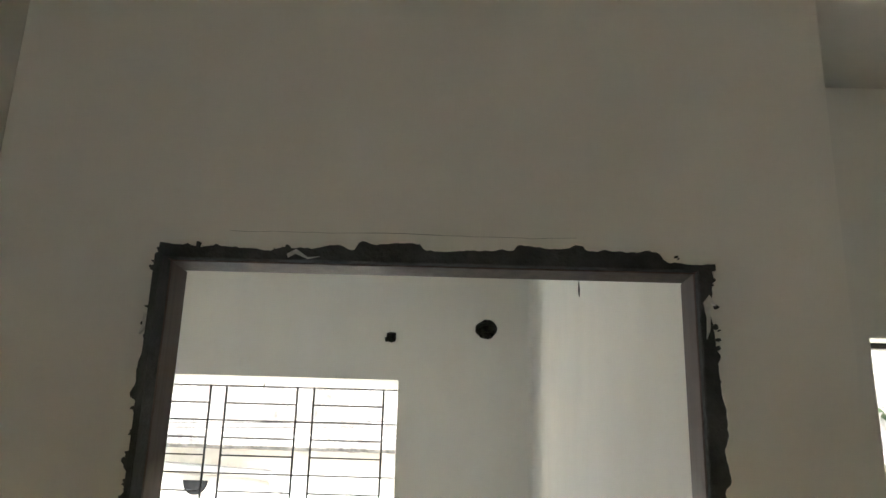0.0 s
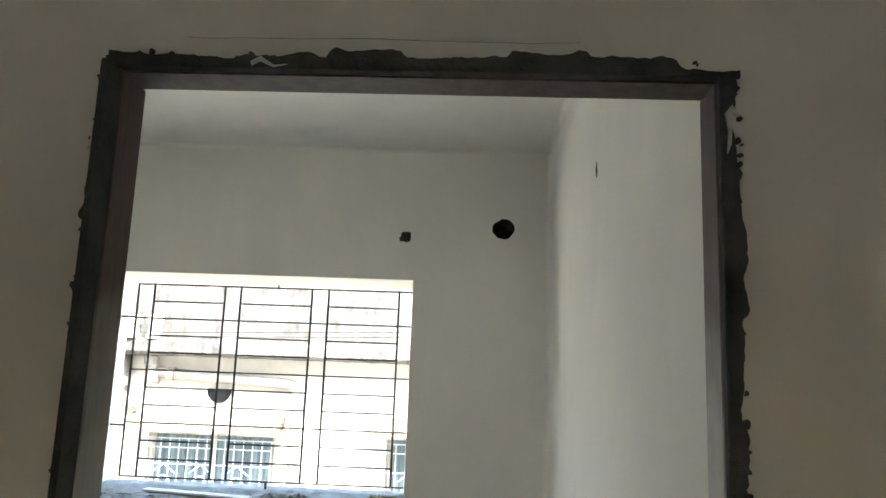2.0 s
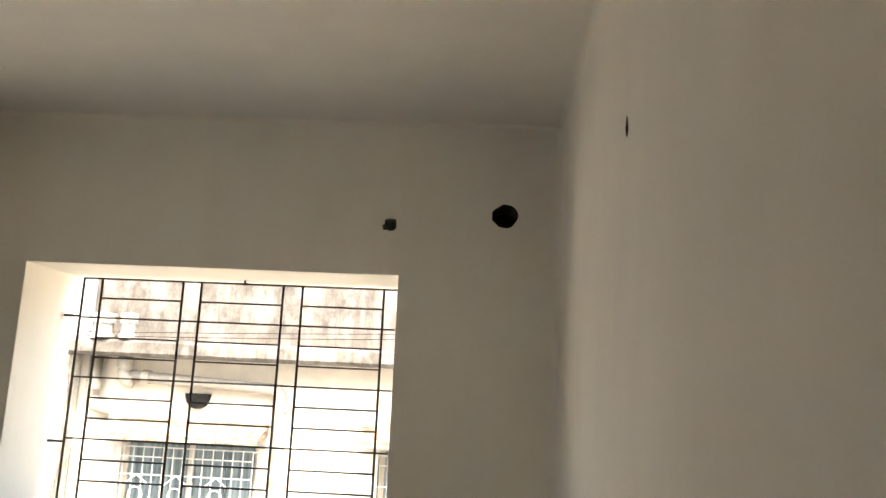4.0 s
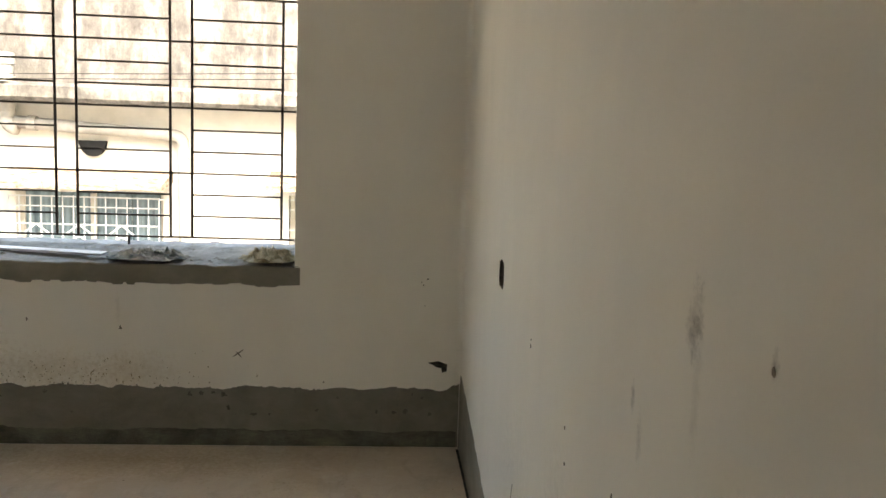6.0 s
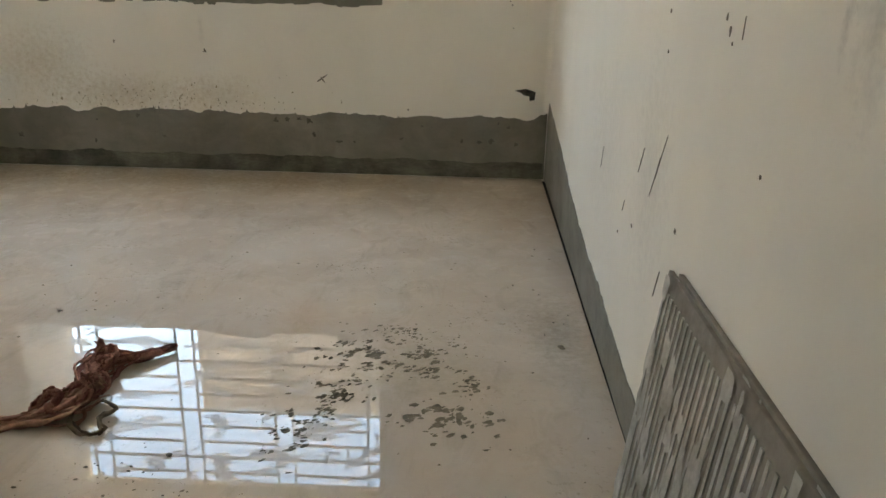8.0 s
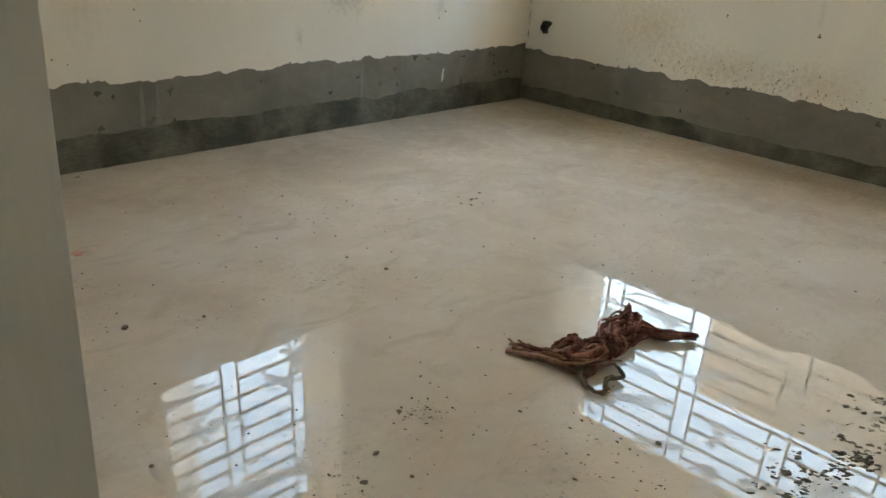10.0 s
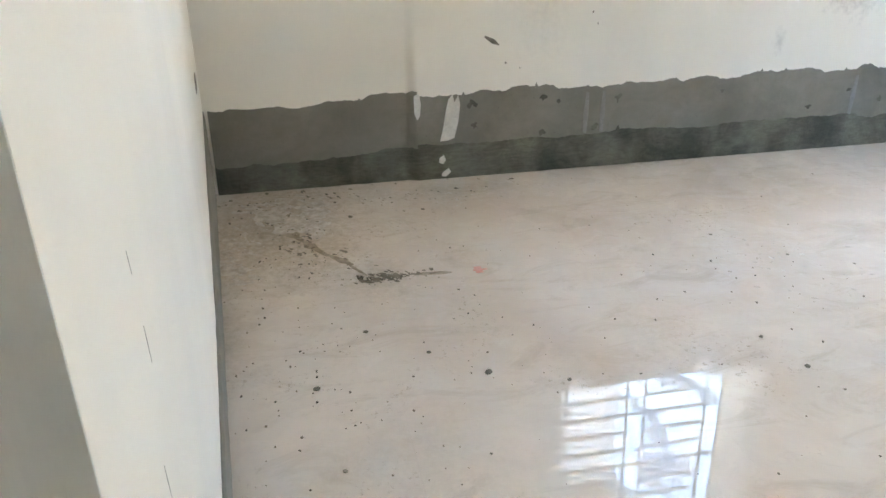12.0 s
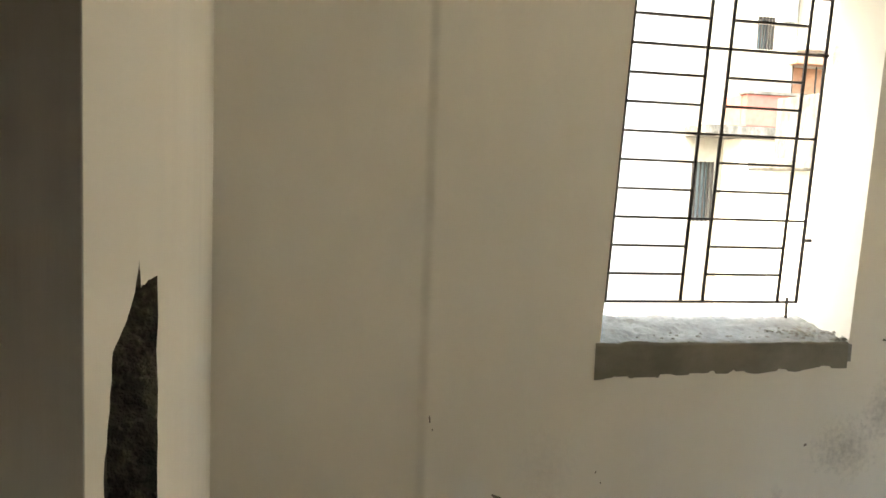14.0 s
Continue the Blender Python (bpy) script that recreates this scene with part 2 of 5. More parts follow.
def wall_mesh(front, back, outline, through_holes=(), pits=(), back_outline=None):
    """A wall slab between two faces, given as maps of (u, v) to places. Holes go right through; a pit (outline, depth) goes part of the way, with rough sides."""
    bm = bmesh.new()

    def loop(f, pts):
        vs = [bm.verts.new(f(u, v)) for u, v in pts]
        return vs, [bm.edges.new((vs[i], vs[(i + 1) % len(vs)])) for i in range(len(vs))]

    fo, fe = loop(front, outline)
    bo, be = loop(back, back_outline or outline)
    pairs = [(fo, bo, 0)]
    for h in through_holes:
        a, ae = loop(front, h)
        b, bb = loop(back, h)
        fe, be = fe + ae, be + bb
        pairs.append((a, b, 0))
    caps = []
    for pts, depth in pits:
        a, ae = loop(front, pts)
        fe = fe + ae
        b = []
        for u, v in pts:
            p, q = Vector(front(u, v)), Vector(back(u, v))
            b.append(bm.verts.new(p + (q - p).normalized() * depth))
        pairs.append((a, b, 1))
        caps.append(b)
    bmesh.ops.triangle_fill(bm, use_beauty=True, edges=fe)
    bmesh.ops.triangle_fill(bm, use_beauty=True, edges=be)
    for a, b, mi in pairs:
        for i in range(len(a)):
            j = (i + 1) % len(a)
            bm.faces.new((a[i], a[j], b[j], b[i])).material_index = mi
    for b in caps:
        bm.faces.new(b).material_index = 1
    return bm


def rect(u0, v0, u1, v1):
    return [(u0, v0), (u1, v0), (u1, v1), (u0, v1)]


def ragged_strip(place, u0, u1, top, rag, rng, proud=0.004, bottom=None, step=0.006, foot=0.0, low_rag=0.0, snap=0.35):
    """A trowelled smear on a wall: place(u, v, d) gives the point d in front of the wall; top(u) and bottom(u) its torn edges, foot the extra depth at the bottom."""
    bm = bmesh.new()
    count = max(2, int(abs(u1 - u0) / step))
    seed = rng.uniform(0, 50)
    rows, drift, level, goal, left, low, low_left = [], 0.0, 0.0, 0.0, 0, 0.0, 0
    for i in range(count + 1):
        u = u0 + (u1 - u0) * i / count
        drift = drift * 0.85 + rng.uniform(-1, 1) * rag * 0.22
        if left <= 0:
            goal, left = rng.gauss(0, 0.5) * rag, rng.randint(4, 22)
        if low_left <= 0:
            low, low_left = rng.gauss(0, 0.7) * low_rag, rng.randint(2, 9)
        left, low_left = left - 1, low_left - 1
        level += (goal - level) * snap
        t = top(u) + drift + level + (rng.uniform(0.5, 1.4) * rag if rag > 0.0105 and rng.random() < 0.03 else 0)
        lo = 0.0 if bottom is None else bottom(u) + low
        col = []
        for k in (0.0, 0.14, 0.3, 0.46, 0.62, 0.78, 0.92):
            v = lo + (t - lo) * k
            w = noise.noise(Vector((u * 16, v * 34, seed))) + 0.5 * noise.noise(Vector((u * 45, v * 90, seed)))
            col.append((v, max(proud * 0.55, proud + foot * (1 - k) + w * 0.0011 * (1 + foot * 170))))
        rows.append([bm.verts.new(place(u, v, d)) for v, d in [(lo, -0.002)] + col + [(t, proud * 0.5), (t, -0.002)]])
    for a, b in zip(rows, rows[1:]):
        for k in range(len(a) - 1):
            bm.faces.new((a[k], b[k], b[k + 1], a[k + 1]))
    return bm


# ---- structure ----
rng = random.Random(5)
SLAB = -0.06

# floor of tiles: each slab of tile has its own edge
def tile_mat():
    m, n, l, b = material("polished_tile", 0.05, 0.0, 0.5)
    v = coords(n, l)
    info = n.new("ShaderNodeObjectInfo")
    cloud = noise_tex(n, l, v, 1.7, 5.0, 0.6, 0.6)
    dust = noise_tex(n, l, v, 5.0, 6.0, 0.62, 0.4)
    wipe = noise_tex(n, l, coords(n, l, (1.0, 0.45, 1.0)), 9.0, 6.0, 0.7, 1.2)
    grit = noise_tex(n, l, v, 60.0, 5.0, 0.7)
    where = noise_tex(n, l, v, 3.1, 3.0, 0.6)
    col = mixed(n, l, ramp(n, l, cloud, (0.35, 0.0), (0.65, 1.0)), (0.53, 0.445, 0.355), (0.62, 0.54, 0.45))
    col = mixed(n, l, ramp(n, l, dust, (0.50, 0.0), (0.72, 0.6)), col, (0.62, 0.565, 0.49))
    col = mixed(n, l, ramp(n, l, wipe, (0.52, 0.0), (0.70, 0.45)), col, (0.40, 0.335, 0.255))
    speck = mixed(n, l, 1.0, ramp(n, l, grit, (0.565, 0.0), (0.655, 0.85)), ramp(n, l, where, (0.52, 0.0), (0.68, 1.0)), "MULTIPLY")
    col = mixed(n, l, speck, col, (0.27, 0.225, 0.165))
    col = mixed(n, l, 0.06, col, ramp(n, l, info.outputs["Random"], (0.0, 0.85), (1.0, 1.1)), "MULTIPLY")
    # the two brown patches at y 3.3 paint in the north skirting's reflection
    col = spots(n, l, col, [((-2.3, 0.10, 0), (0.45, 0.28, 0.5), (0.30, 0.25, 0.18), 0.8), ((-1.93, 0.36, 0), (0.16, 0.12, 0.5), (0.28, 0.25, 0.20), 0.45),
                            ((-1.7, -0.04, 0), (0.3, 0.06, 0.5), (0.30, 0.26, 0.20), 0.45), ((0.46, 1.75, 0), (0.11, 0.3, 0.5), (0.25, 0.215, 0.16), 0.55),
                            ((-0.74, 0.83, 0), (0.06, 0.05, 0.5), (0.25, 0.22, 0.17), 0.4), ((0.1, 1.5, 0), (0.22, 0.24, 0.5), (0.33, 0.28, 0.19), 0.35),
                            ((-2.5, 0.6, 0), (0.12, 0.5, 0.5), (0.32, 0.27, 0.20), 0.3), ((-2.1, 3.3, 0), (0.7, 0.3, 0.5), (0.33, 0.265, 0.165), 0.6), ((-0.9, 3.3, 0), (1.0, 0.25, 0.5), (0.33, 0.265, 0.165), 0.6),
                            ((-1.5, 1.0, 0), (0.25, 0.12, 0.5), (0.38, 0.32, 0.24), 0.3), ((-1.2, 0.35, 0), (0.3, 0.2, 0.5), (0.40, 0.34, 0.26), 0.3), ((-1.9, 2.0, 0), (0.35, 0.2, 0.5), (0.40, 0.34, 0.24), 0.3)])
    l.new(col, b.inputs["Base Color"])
    film = noise_tex(n, l, v, 11.0, 4.0, 0.55, 0.9)
    spray = noise_tex(n, l, v, 55.0, 2.0, 0.5)
    dull = mixed(n, l, 1.0, ramp(n, l, film, (0.565, 0.0), (0.571, 1.0)), ramp(n, l, spray, (0.66, 0.0), (0.67, 0.8)), "LIGHTEN")
    l.new(mixed(n, l, dull, (0.0, 0.0, 0.0), (0.22, 0.22, 0.22)), b.inputs["Roughness"])
    l.new(mixed(n, l, dull, (0.33, 0.33, 0.33), (0.17, 0.17, 0.17)), b.inputs["Specular IOR Level"])
    return m


polished_tile = tile_mat()
floor = structure(part("floor", boxed((-3.0, -4.2, -0.2), (2.7, 4.05, -0.014)), cement), "cement bed under cream polished floor tiles", "floor")
ceiling = structure(part("ceiling", boxed((-3.3, -4.4, CEILING), (3.2, 4.05, CEILING + 0.15)), ceiling_paint), "plain off-white plastered ceiling", "ceiling")

bed = simple("tile_grout", (0.40, 0.33, 0.26), (0.50, 0.42, 0.34), 12, 0.9)
floor.data.materials[0] = bed


def prism(plan, z0, z1):
    bm = bmesh.new()
    lo, hi = [[bm.verts.new((x, y, z)) for x, y in plan] for z in (z0, z1)]
    bm.faces.new(lo[::-1])
    bm.faces.new(hi)
    for i in range(len(plan)):
        j = (i + 1) % len(plan)
        bm.faces.new((lo[i], lo[j], hi[j], hi[i]))
    return bm


# north wall with a wide window
WN = (-2.18, 0.80, -0.245, 2.198)
pits_n = [([(-0.336, 2.43), (-0.343, 2.455), (-0.331, 2.462), (-0.329, 2.485), (-0.309, 2.492), (-0.274, 2.488), (-0.27, 2.45), (-0.279, 2.432), (-0.301, 2.425), (-0.313, 2.432)], 0.06),
          (blob_loop(0.282, 2.522, 0.066, 0.061, 18, rng, 0.07), 0.22),
          ([(0.40, 0.418), (0.45, 0.428), (0.497, 0.413), (0.495, 0.378), (0.472, 0.37), (0.468, 0.393), (0.44, 0.398), (0.43, 0.408)], 0.04),
          ([(-2.52, 0.443), (-2.48, 0.448), (-2.455, 0.443), (-2.46, 0.428), (-2.48, 0.403), (-2.475, 0.381), (-2.51, 0.375), (-2.535, 0.403)], 0.04)]
wall_north = structure(part("wall_north", wall_mesh(lambda u, v: (u, NORTH, v), lambda u, v: (u, 4.03, v), rect(-2.62, SLAB, 0.566, CEILING), [rect(*WN)], pits_n), [plaster_n, masonry]),
                       "cream primed plaster wall with a barred window and core holes", "wall")

# east wall
pits_e = [([(1.63, 2.325), (1.655, 2.34), (1.662, 2.365), (1.645, 2.395), (1.628, 2.38), (1.618, 2.35)], 0.06),
          ([(2.18, 1.003), (2.20, 0.993), (2.275, 0.998), (2.285, 1.028), (2.28, 1.073), (2.24, 1.086), (2.185, 1.078), (2.175, 1.038)], 0.06)]
wall_east = structure(part("wall_east", wall_mesh(lambda u, v: (east_x(u), u, v), lambda u, v: (0.705, u, v), rect(0.0, SLAB, 4.03, CEILING), [], pits_e), [plaster_e, masonry]),
                      "cream primed plaster wall, scuffed and chipped", "wall")

# west wall with a narrow window, and the recess south of it
WW = (1.186, 0.93, 2.182, 2.335)
STEP = 0.574


def west_x(y):
    """The west wall's face, with the soft shoulder of the shallow recess."""
    k = max(0.0, min(1.0, (y - STEP + 0.02) / 0.042))
    return WEST - 0.012 * (0.5 + 0.5 * math.cos(math.pi * k))


wall_west = structure(part("wall_west", wall_mesh(lambda u, v: (WEST, u, v), lambda u, v: (-2.95, u, v), rect(STEP + 0.022, SLAB, 4.03, CEILING), [[(WW[0], WW[1]), (WW[2] - 0.015, WW[1]), (WW[2] + 0.05, WW[3]), (WW[0] + 0.07, WW[3])]]), [plaster_w, masonry]),
                      "cream primed plaster wall with a narrow barred window", "wall")
wall_west_recess = structure(part("wall_west_recess", prism([(-2.95, -0.4), (WEST - 0.012, -0.4), *[(west_x(STEP - 0.02 + 0.042 * k / 10), STEP - 0.02 + 0.042 * k / 10) for k in range(11)], (-2.95, STEP + 0.022)], SLAB, CEILING), plaster_w), "slightly recessed cream plaster wall beside a shallow pier", "wall")

# south wall round the doorway: hall face and room face
slot_corners = [(-0.47, 1.478), (-0.514, 1.482), (-0.556, 1.492), (-0.577, 1.507), (-0.585, 1.490), (-0.63, 1.489), (-0.695, 1.483), (-0.702, 1.45), (-0.688, 1.43), (-0.703, 1.40), (-0.700, 1.345), (-0.702, 1.315), (-0.690, 1.293),
                (-0.617, 1.281), (-0.578, 1.283), (-0.51, 1.298), (-0.463, 1.304), (-0.456, 1.33), (-0.452, 1.355), (-0.456, 1.38), (-0.448, 1.405), (-0.442, 1.43), (-0.46, 1.455)]
chip_rng = random.Random(61)
slot = []
for (u0, v0), (u1, v1) in zip(slot_corners, slot_corners[1:] + slot_corners[:1]):
    slot.append((u0, v0))
    for k in (0.25, 0.5, 0.75):
        slot.append((u0 + (u1 - u0) * k + chip_rng.uniform(-0.0025, 0.0025), v0 + (v1 - v0) * k + chip_rng.uniform(-0.0012, 0.0012)))
DOOR_W, DOOR_E, DOOR_H = -0.397, 0.475, 1.998
hall_outline = [(-0.72, SLAB), (-0.409, SLAB), (-0.409, 2.008), (0.484, 2.008), (0.484, SLAB), (0.722, SLAB), (0.722, CEILING), (-0.72, CEILING)]
room_outline = [(-0.72, SLAB), (-0.3985, SLAB), (-0.3985, 2.006), (0.4765, 2.006), (0.4765, SLAB), (0.722, SLAB), (0.722, CEILING), (-0.72, CEILING)]


def south_wall():
    """The thin wall in one mesh: hall face round the frame, room face with a lip over it."""
    bm = wall_mesh(lambda u, v: (u, south_y(min(u, -0.389)), v), lambda u, v: (u, 0.0355 if u > -0.43 else -0.02, v), room_outline, [], [(slot, 0.035)])
    other = wall_mesh(lambda u, v: (u, HALL, v), lambda u, v: (u, 0.0352 if u > -0.43 else -0.0195, v), hall_outline)
    me = bpy.data.meshes.new("half")
    other.to_mesh(me)
    other.free()
    bm.from_mesh(me)
    return bm


wall_south = structure(part("wall_south", south_wall(), [plaster_flat, masonry]), "thin cream plaster wall with a doorway and a chased slot", "wall")


wall_south_west = structure(part("wall_south_west", prism([(-2.95, -0.4), (-0.72, -0.4), (-0.7201, south_y(-0.7201)), (-2.642, south_y(-2.642)), (-2.95, south_y(-2.642))], SLAB, CEILING), plaster_flat),
                            "cream primed plaster wall running into the corner", "wall")

# the hall outside the doorway, and the passage past its corner
wall_hall_west = structure(part("wall_hall_west", boxed((-0.95, -4.2, SLAB), (-0.714, HALL - 0.001, CEILING)), plaster), "cream plaster wall of the hall", "wall")
# unseen closing wall; its opening is added and sized to light the hall
wall_hall_south = structure(part("wall_hall_south", wall_mesh(lambda u, v: (u, -4.05, v), lambda u, v: (u, -4.2, v), rect(-0.95, SLAB, 2.6, CEILING), [rect(-0.48, 1.45, 0.0, 1.9)]), [plaster, masonry]),
                            "unseen cream plaster wall with an opening added to light the hall", "wall")
wall_hall_east = structure(part("wall_hall_east", boxed((2.5, -4.2, SLAB), (2.65, 1.4, CEILING)), plaster), "cream plaster wall at the far side of the hall", "wall")
wall_passage = structure(part("wall_passage", wall_mesh(lambda u, v: (u, 1.2, v), lambda u, v: (u, 1.4, v), rect(0.70, SLAB, 2.5, CEILING), [rect(1.41, 0.9, 1.9, 2.12)]), [plaster, masonry]),
                         "cream plaster end wall of the passage with a window opening", "wall")


def cove(name, parent, at, ends, r, into_a, into_b):
    """A soft inside corner: a hollow quarter round of plaster between two faces that meet at the line through ends."""
    bm = bmesh.new()
    a, b = Vector(into_a), Vector(into_b)
    rows = []
    for e in ends:
        c = Vector(at(e)) + (a + b) * r
        arc = [c - a * r * math.cos(k * math.pi / 16) - b * r * math.sin(k * math.pi / 16) for k in range(9)]
        rows.append([bm.verts.new(p - (a + b) * 0.0006) for p in arc])
    for k in range(8):
        bm.faces.new((rows[0][k], rows[0][k + 1], rows[1][k + 1], rows[1][k]))
    return part(name, bm, plaster_flat, parent, smooth=True)


cove("corner_cove", wall_north, lambda z: (east_x(NORTH), NORTH, z), (0.32, CEILING), 0.035, (-1, 0, 0), (0, -1, 0))
cove("ceiling_cove", wall_north, lambda x: (x, NORTH, CEILING), (WEST, 0.56), 0.03, (0, -1, 0), (0, 0, -1))
cove("ceiling_cove", wall_east, lambda y: (east_x(y), y, CEILING), (0.06, NORTH), 0.03, (-1, 0, 0), (0, 0, -1))

# ---- windows ----
def grill(name, along, uprights, levels, full, lugs, bars_at, wall_side):
    """A welded bar grill. along(u, v) gives places in its plane; panels lie between every second pair of uprights."""
    g = empty(name, along((uprights[0] + uprights[-1]) / 2, levels[0]))
    lo, hi = levels[0], levels[-1]
    for u in uprights:
        bm = bmesh.new()
        p, q = Vector(along(u, lo)), Vector(along(u, hi))
        e, w = (Vector((0.0065, 0, 0)), Vector((0, 0.003, 0))) if wall_side == "n" else (Vector((0, 0.0065, 0)), Vector((0.003, 0, 0)))
        a = [[bm.verts.new(c + e * i + w * j) for i, j in ((-1, -1), (1, -1), (1, 1), (-1, 1))] for c in (p, q)]
        bm.faces.new(a[0][::-1])
        bm.faces.new(a[1])
        for k in range(4):
            bm.faces.new((a[0][k], a[0][(k + 1) % 4], a[1][(k + 1) % 4], a[1][k]))
        under(part("upright_bar", bm, iron), g)
    for k, z in enumerate(levels):
        spans = [(uprights[0], uprights[-1])] if k in full else [(uprights[i], uprights[i + 1]) for i in bars_at]
        for a, b in spans:
            bm = bmesh.new()
            p, q = Vector(along(a, z)), Vector(along(b, z))
            w = Vector((0, 0.0085, 0)) if wall_side == "n" else Vector((0.0085, 0, 0))
            ends = [[bm.verts.new(c + w * i + Vector((0, 0, 0.0046)) * j) for i, j in ((-1, -1), (1, -1), (1, 1), (-1, 1))] for c in (p, q)]
            bm.faces.new(ends[0][::-1])
            bm.faces.new(ends[1])
            for m in range(4):
                bm.faces.new((ends[0][m], ends[0][(m + 1) % 4], ends[1][(m + 1) % 4], ends[1][m]))
            under(part("cross_bar", bm, iron), g)
    for a, b in lugs:
        bm = bmesh.new()
        rod(bm, a, b, 0.007, 6)
        under(part("fixing_lug", bm, iron), g)
    return g


uN = [-2.087, -1.980, -1.511, -1.405, -0.937, -0.827, -0.368, -0.262]
zN = [0.957 + i * (2.178 - 0.957) / 11 for i in range(12)]
window_1 = structure(grill("window_1", lambda u, v: (u, GRILL_N, v), uN, zN, (0, 3, 6, 9, 11),
                           [((-2.19, GRILL_N, 1.962), (-2.087, GRILL_N, 1.962)), ((-2.19, GRILL_N, 1.27), (-2.087, GRILL_N, 1.27)), ((-1.16, GRILL_N, 2.17), (-1.16, GRILL_N, 2.205)), ((-1.15, GRILL_N, 0.88), (-1.15, GRILL_N, 0.96))],
                           (1, 3, 5), "n"), "unglazed window with a black welded iron bar grill", "window")
uW = [1.24, 1.335, 1.648, 1.742, 2.07, 2.155]
zW = [1.111 + i * 0.1085 for i in range(12)]
window_2 = structure(grill("window_2", lambda u, v: (GRILL_W, u - 0.015 + 0.05 * (v - 1.1), v), uW, zW, (0, 3, 6, 9, 11),
                           [((GRILL_W, 2.155, 2.09), (GRILL_W, 2.2, 2.09)), ((GRILL_W, 2.155, 1.36), (GRILL_W, 2.2, 1.36)), ((GRILL_W, 2.10, 1.0), (GRILL_W, 2.10, 1.13))],
                           (1, 3), "w"), "narrow unglazed window with a black welded iron bar grill", "window")


def sill(name, corner_a, corner_b, z_front, z_back, seed, axis):
    """A rough cement sill bed with lumps and a broken front edge."""
    r = random.Random(seed)
    bm = bmesh.new()
    nu, nv = 70, 16
    grid = []
    for i in range(nu + 1):
        row = []
        for j in range(nv + 1):
            u = corner_a[0] + (corner_b[0] - corner_a[0]) * i / nu
            w = j / nv
            d = corner_a[1] + (corner_b[1] - corner_a[1]) * w
            z = z_front + (z_back - z_front) * w + noise.fractal(Vector((u * 13, d * 13, seed)), 0.8, 2.0, 4) * 0.008 + r.uniform(-0.002, 0.002)
            if j == 0:
                z -= 0.008
            row.append(bm.verts.new((u, d, z) if axis == "n" else (d, u, z)))
        grid.append(row)
    base = []
    for i in range(nu + 1):
        v = grid[i][0].co.copy()
        v.z = z_front - 0.07
        base.append(bm.verts.new(v))
    for i in range(nu):
        for j in range(nv):
            bm.faces.new((grid[i][j], grid[i + 1][j], grid[i + 1][j + 1], grid[i][j + 1]))
        bm.faces.new((base[i], base[i + 1], grid[i + 1][0], grid[i][0]))
    return part(name, bm, cement_sill, smooth=False)


sill_1 = structure(sill("window_sill_1", (-2.18, NORTH - 0.003), (-0.245, 4.02), 0.868, 0.925, 3, "n"), "rough unfinished cement window sill", "window sill")
sill_2 = structure(sill("window_sill_2", (1.186, WEST + 0.003), (2.182, -2.94), 1.005, 1.05, 7, "w"), "rough unfinished cement window sill", "window sill")
face_1 = structure(part("sill_patch_1", ragged_strip(lambda u, v, d: (u, NORTH - d, v), -2.22, -0.219, lambda u: 0.872, 0.004, random.Random(11), 0.006, lambda u: 0.782 + 0.014 * noise.noise(Vector((u * 7, 0, 0))), low_rag=0.006), cement),
                   "grey cement smear below the window sill", "cement patch")
face_2 = structure(part("sill_patch_2", ragged_strip(lambda u, v, d: (WEST + d, u, v), 1.172, 2.165, lambda u: 1.01, 0.004, random.Random(12), 0.006, lambda u: 0.885 + 0.03 * (u - 1.17) + 0.010 * noise.noise(Vector((u * 9, 4, 0))), low_rag=0.006), cement),
                   "grey cement smear below the window sill", "cement patch")

# ---- cement skirting bed along the walls ----
skirt_n = structure(part("skirting_bed_north", ragged_strip(lambda u, v, d: (u, NORTH - d, v), -2.62, 0.558, lambda u: 0.283 + 0.014 * noise.noise(Vector((u * 2.1, 1, 0))) + 0.008 * noise.noise(Vector((u * 11, 1, 0))) + max(0, u - 0.5) * 0.7, 0.011, random.Random(1)), cement), "ragged grey cement bed along the foot of the wall", "skirting bed")
skirt_n2 = structure(part("skirting_foot_north", ragged_strip(lambda u, v, d: (u, NORTH - d, v), -2.61, 0.55, lambda u: 0.08 + 0.01 * noise.noise(Vector((u * 4, 7, 0))), 0.007, random.Random(2), 0.0055, foot=0.006), cement_dark), "dark damp cement along the floor edge", "skirting bed")
skirt_w = structure(part("skirting_bed_west", ragged_strip(lambda u, v, d: (WEST + d, u, v), STEP + 0.018, 3.49, lambda u: 0.302 + 0.018 * noise.noise(Vector((u * 2.3, 5, 0))) + 0.010 * noise.noise(Vector((u * 10, 5, 0))), 0.012, random.Random(3)), cement), "ragged grey cement bed along the foot of the wall", "skirting bed")
skirt_w2 = structure(part("skirting_foot_west", ragged_strip(lambda u, v, d: (WEST + d, u, v), STEP + 0.018, 3.48, lambda u: 0.128 + 0.014 * noise.noise(Vector((u * 4, 9, 0))), 0.008, random.Random(4), 0.0055, foot=0.008), cement_dark), "dark damp cement along the floor edge", "skirting bed")
skirt_wr = structure(part("skirting_bed_recess", ragged_strip(lambda u, v, d: (west_x(u) + d, u, v), -0.09, STEP + 0.02, lambda u: 0.287 + 0.05 * max(0, u - 0.2), 0.012, random.Random(13)), cement), "ragged grey cement bed along the foot of the wall", "skirting bed")
skirt_wr2 = structure(part("skirting_foot_recess", ragged_strip(lambda u, v, d: (west_x(u) + d, u, v), -0.09, STEP + 0.02, lambda u: 0.10 + 0.05 * max(0, u - 0.25), 0.010, random.Random(14), 0.0055, foot=0.008), cement_dark), "dark damp cement along the floor edge", "skirting bed")
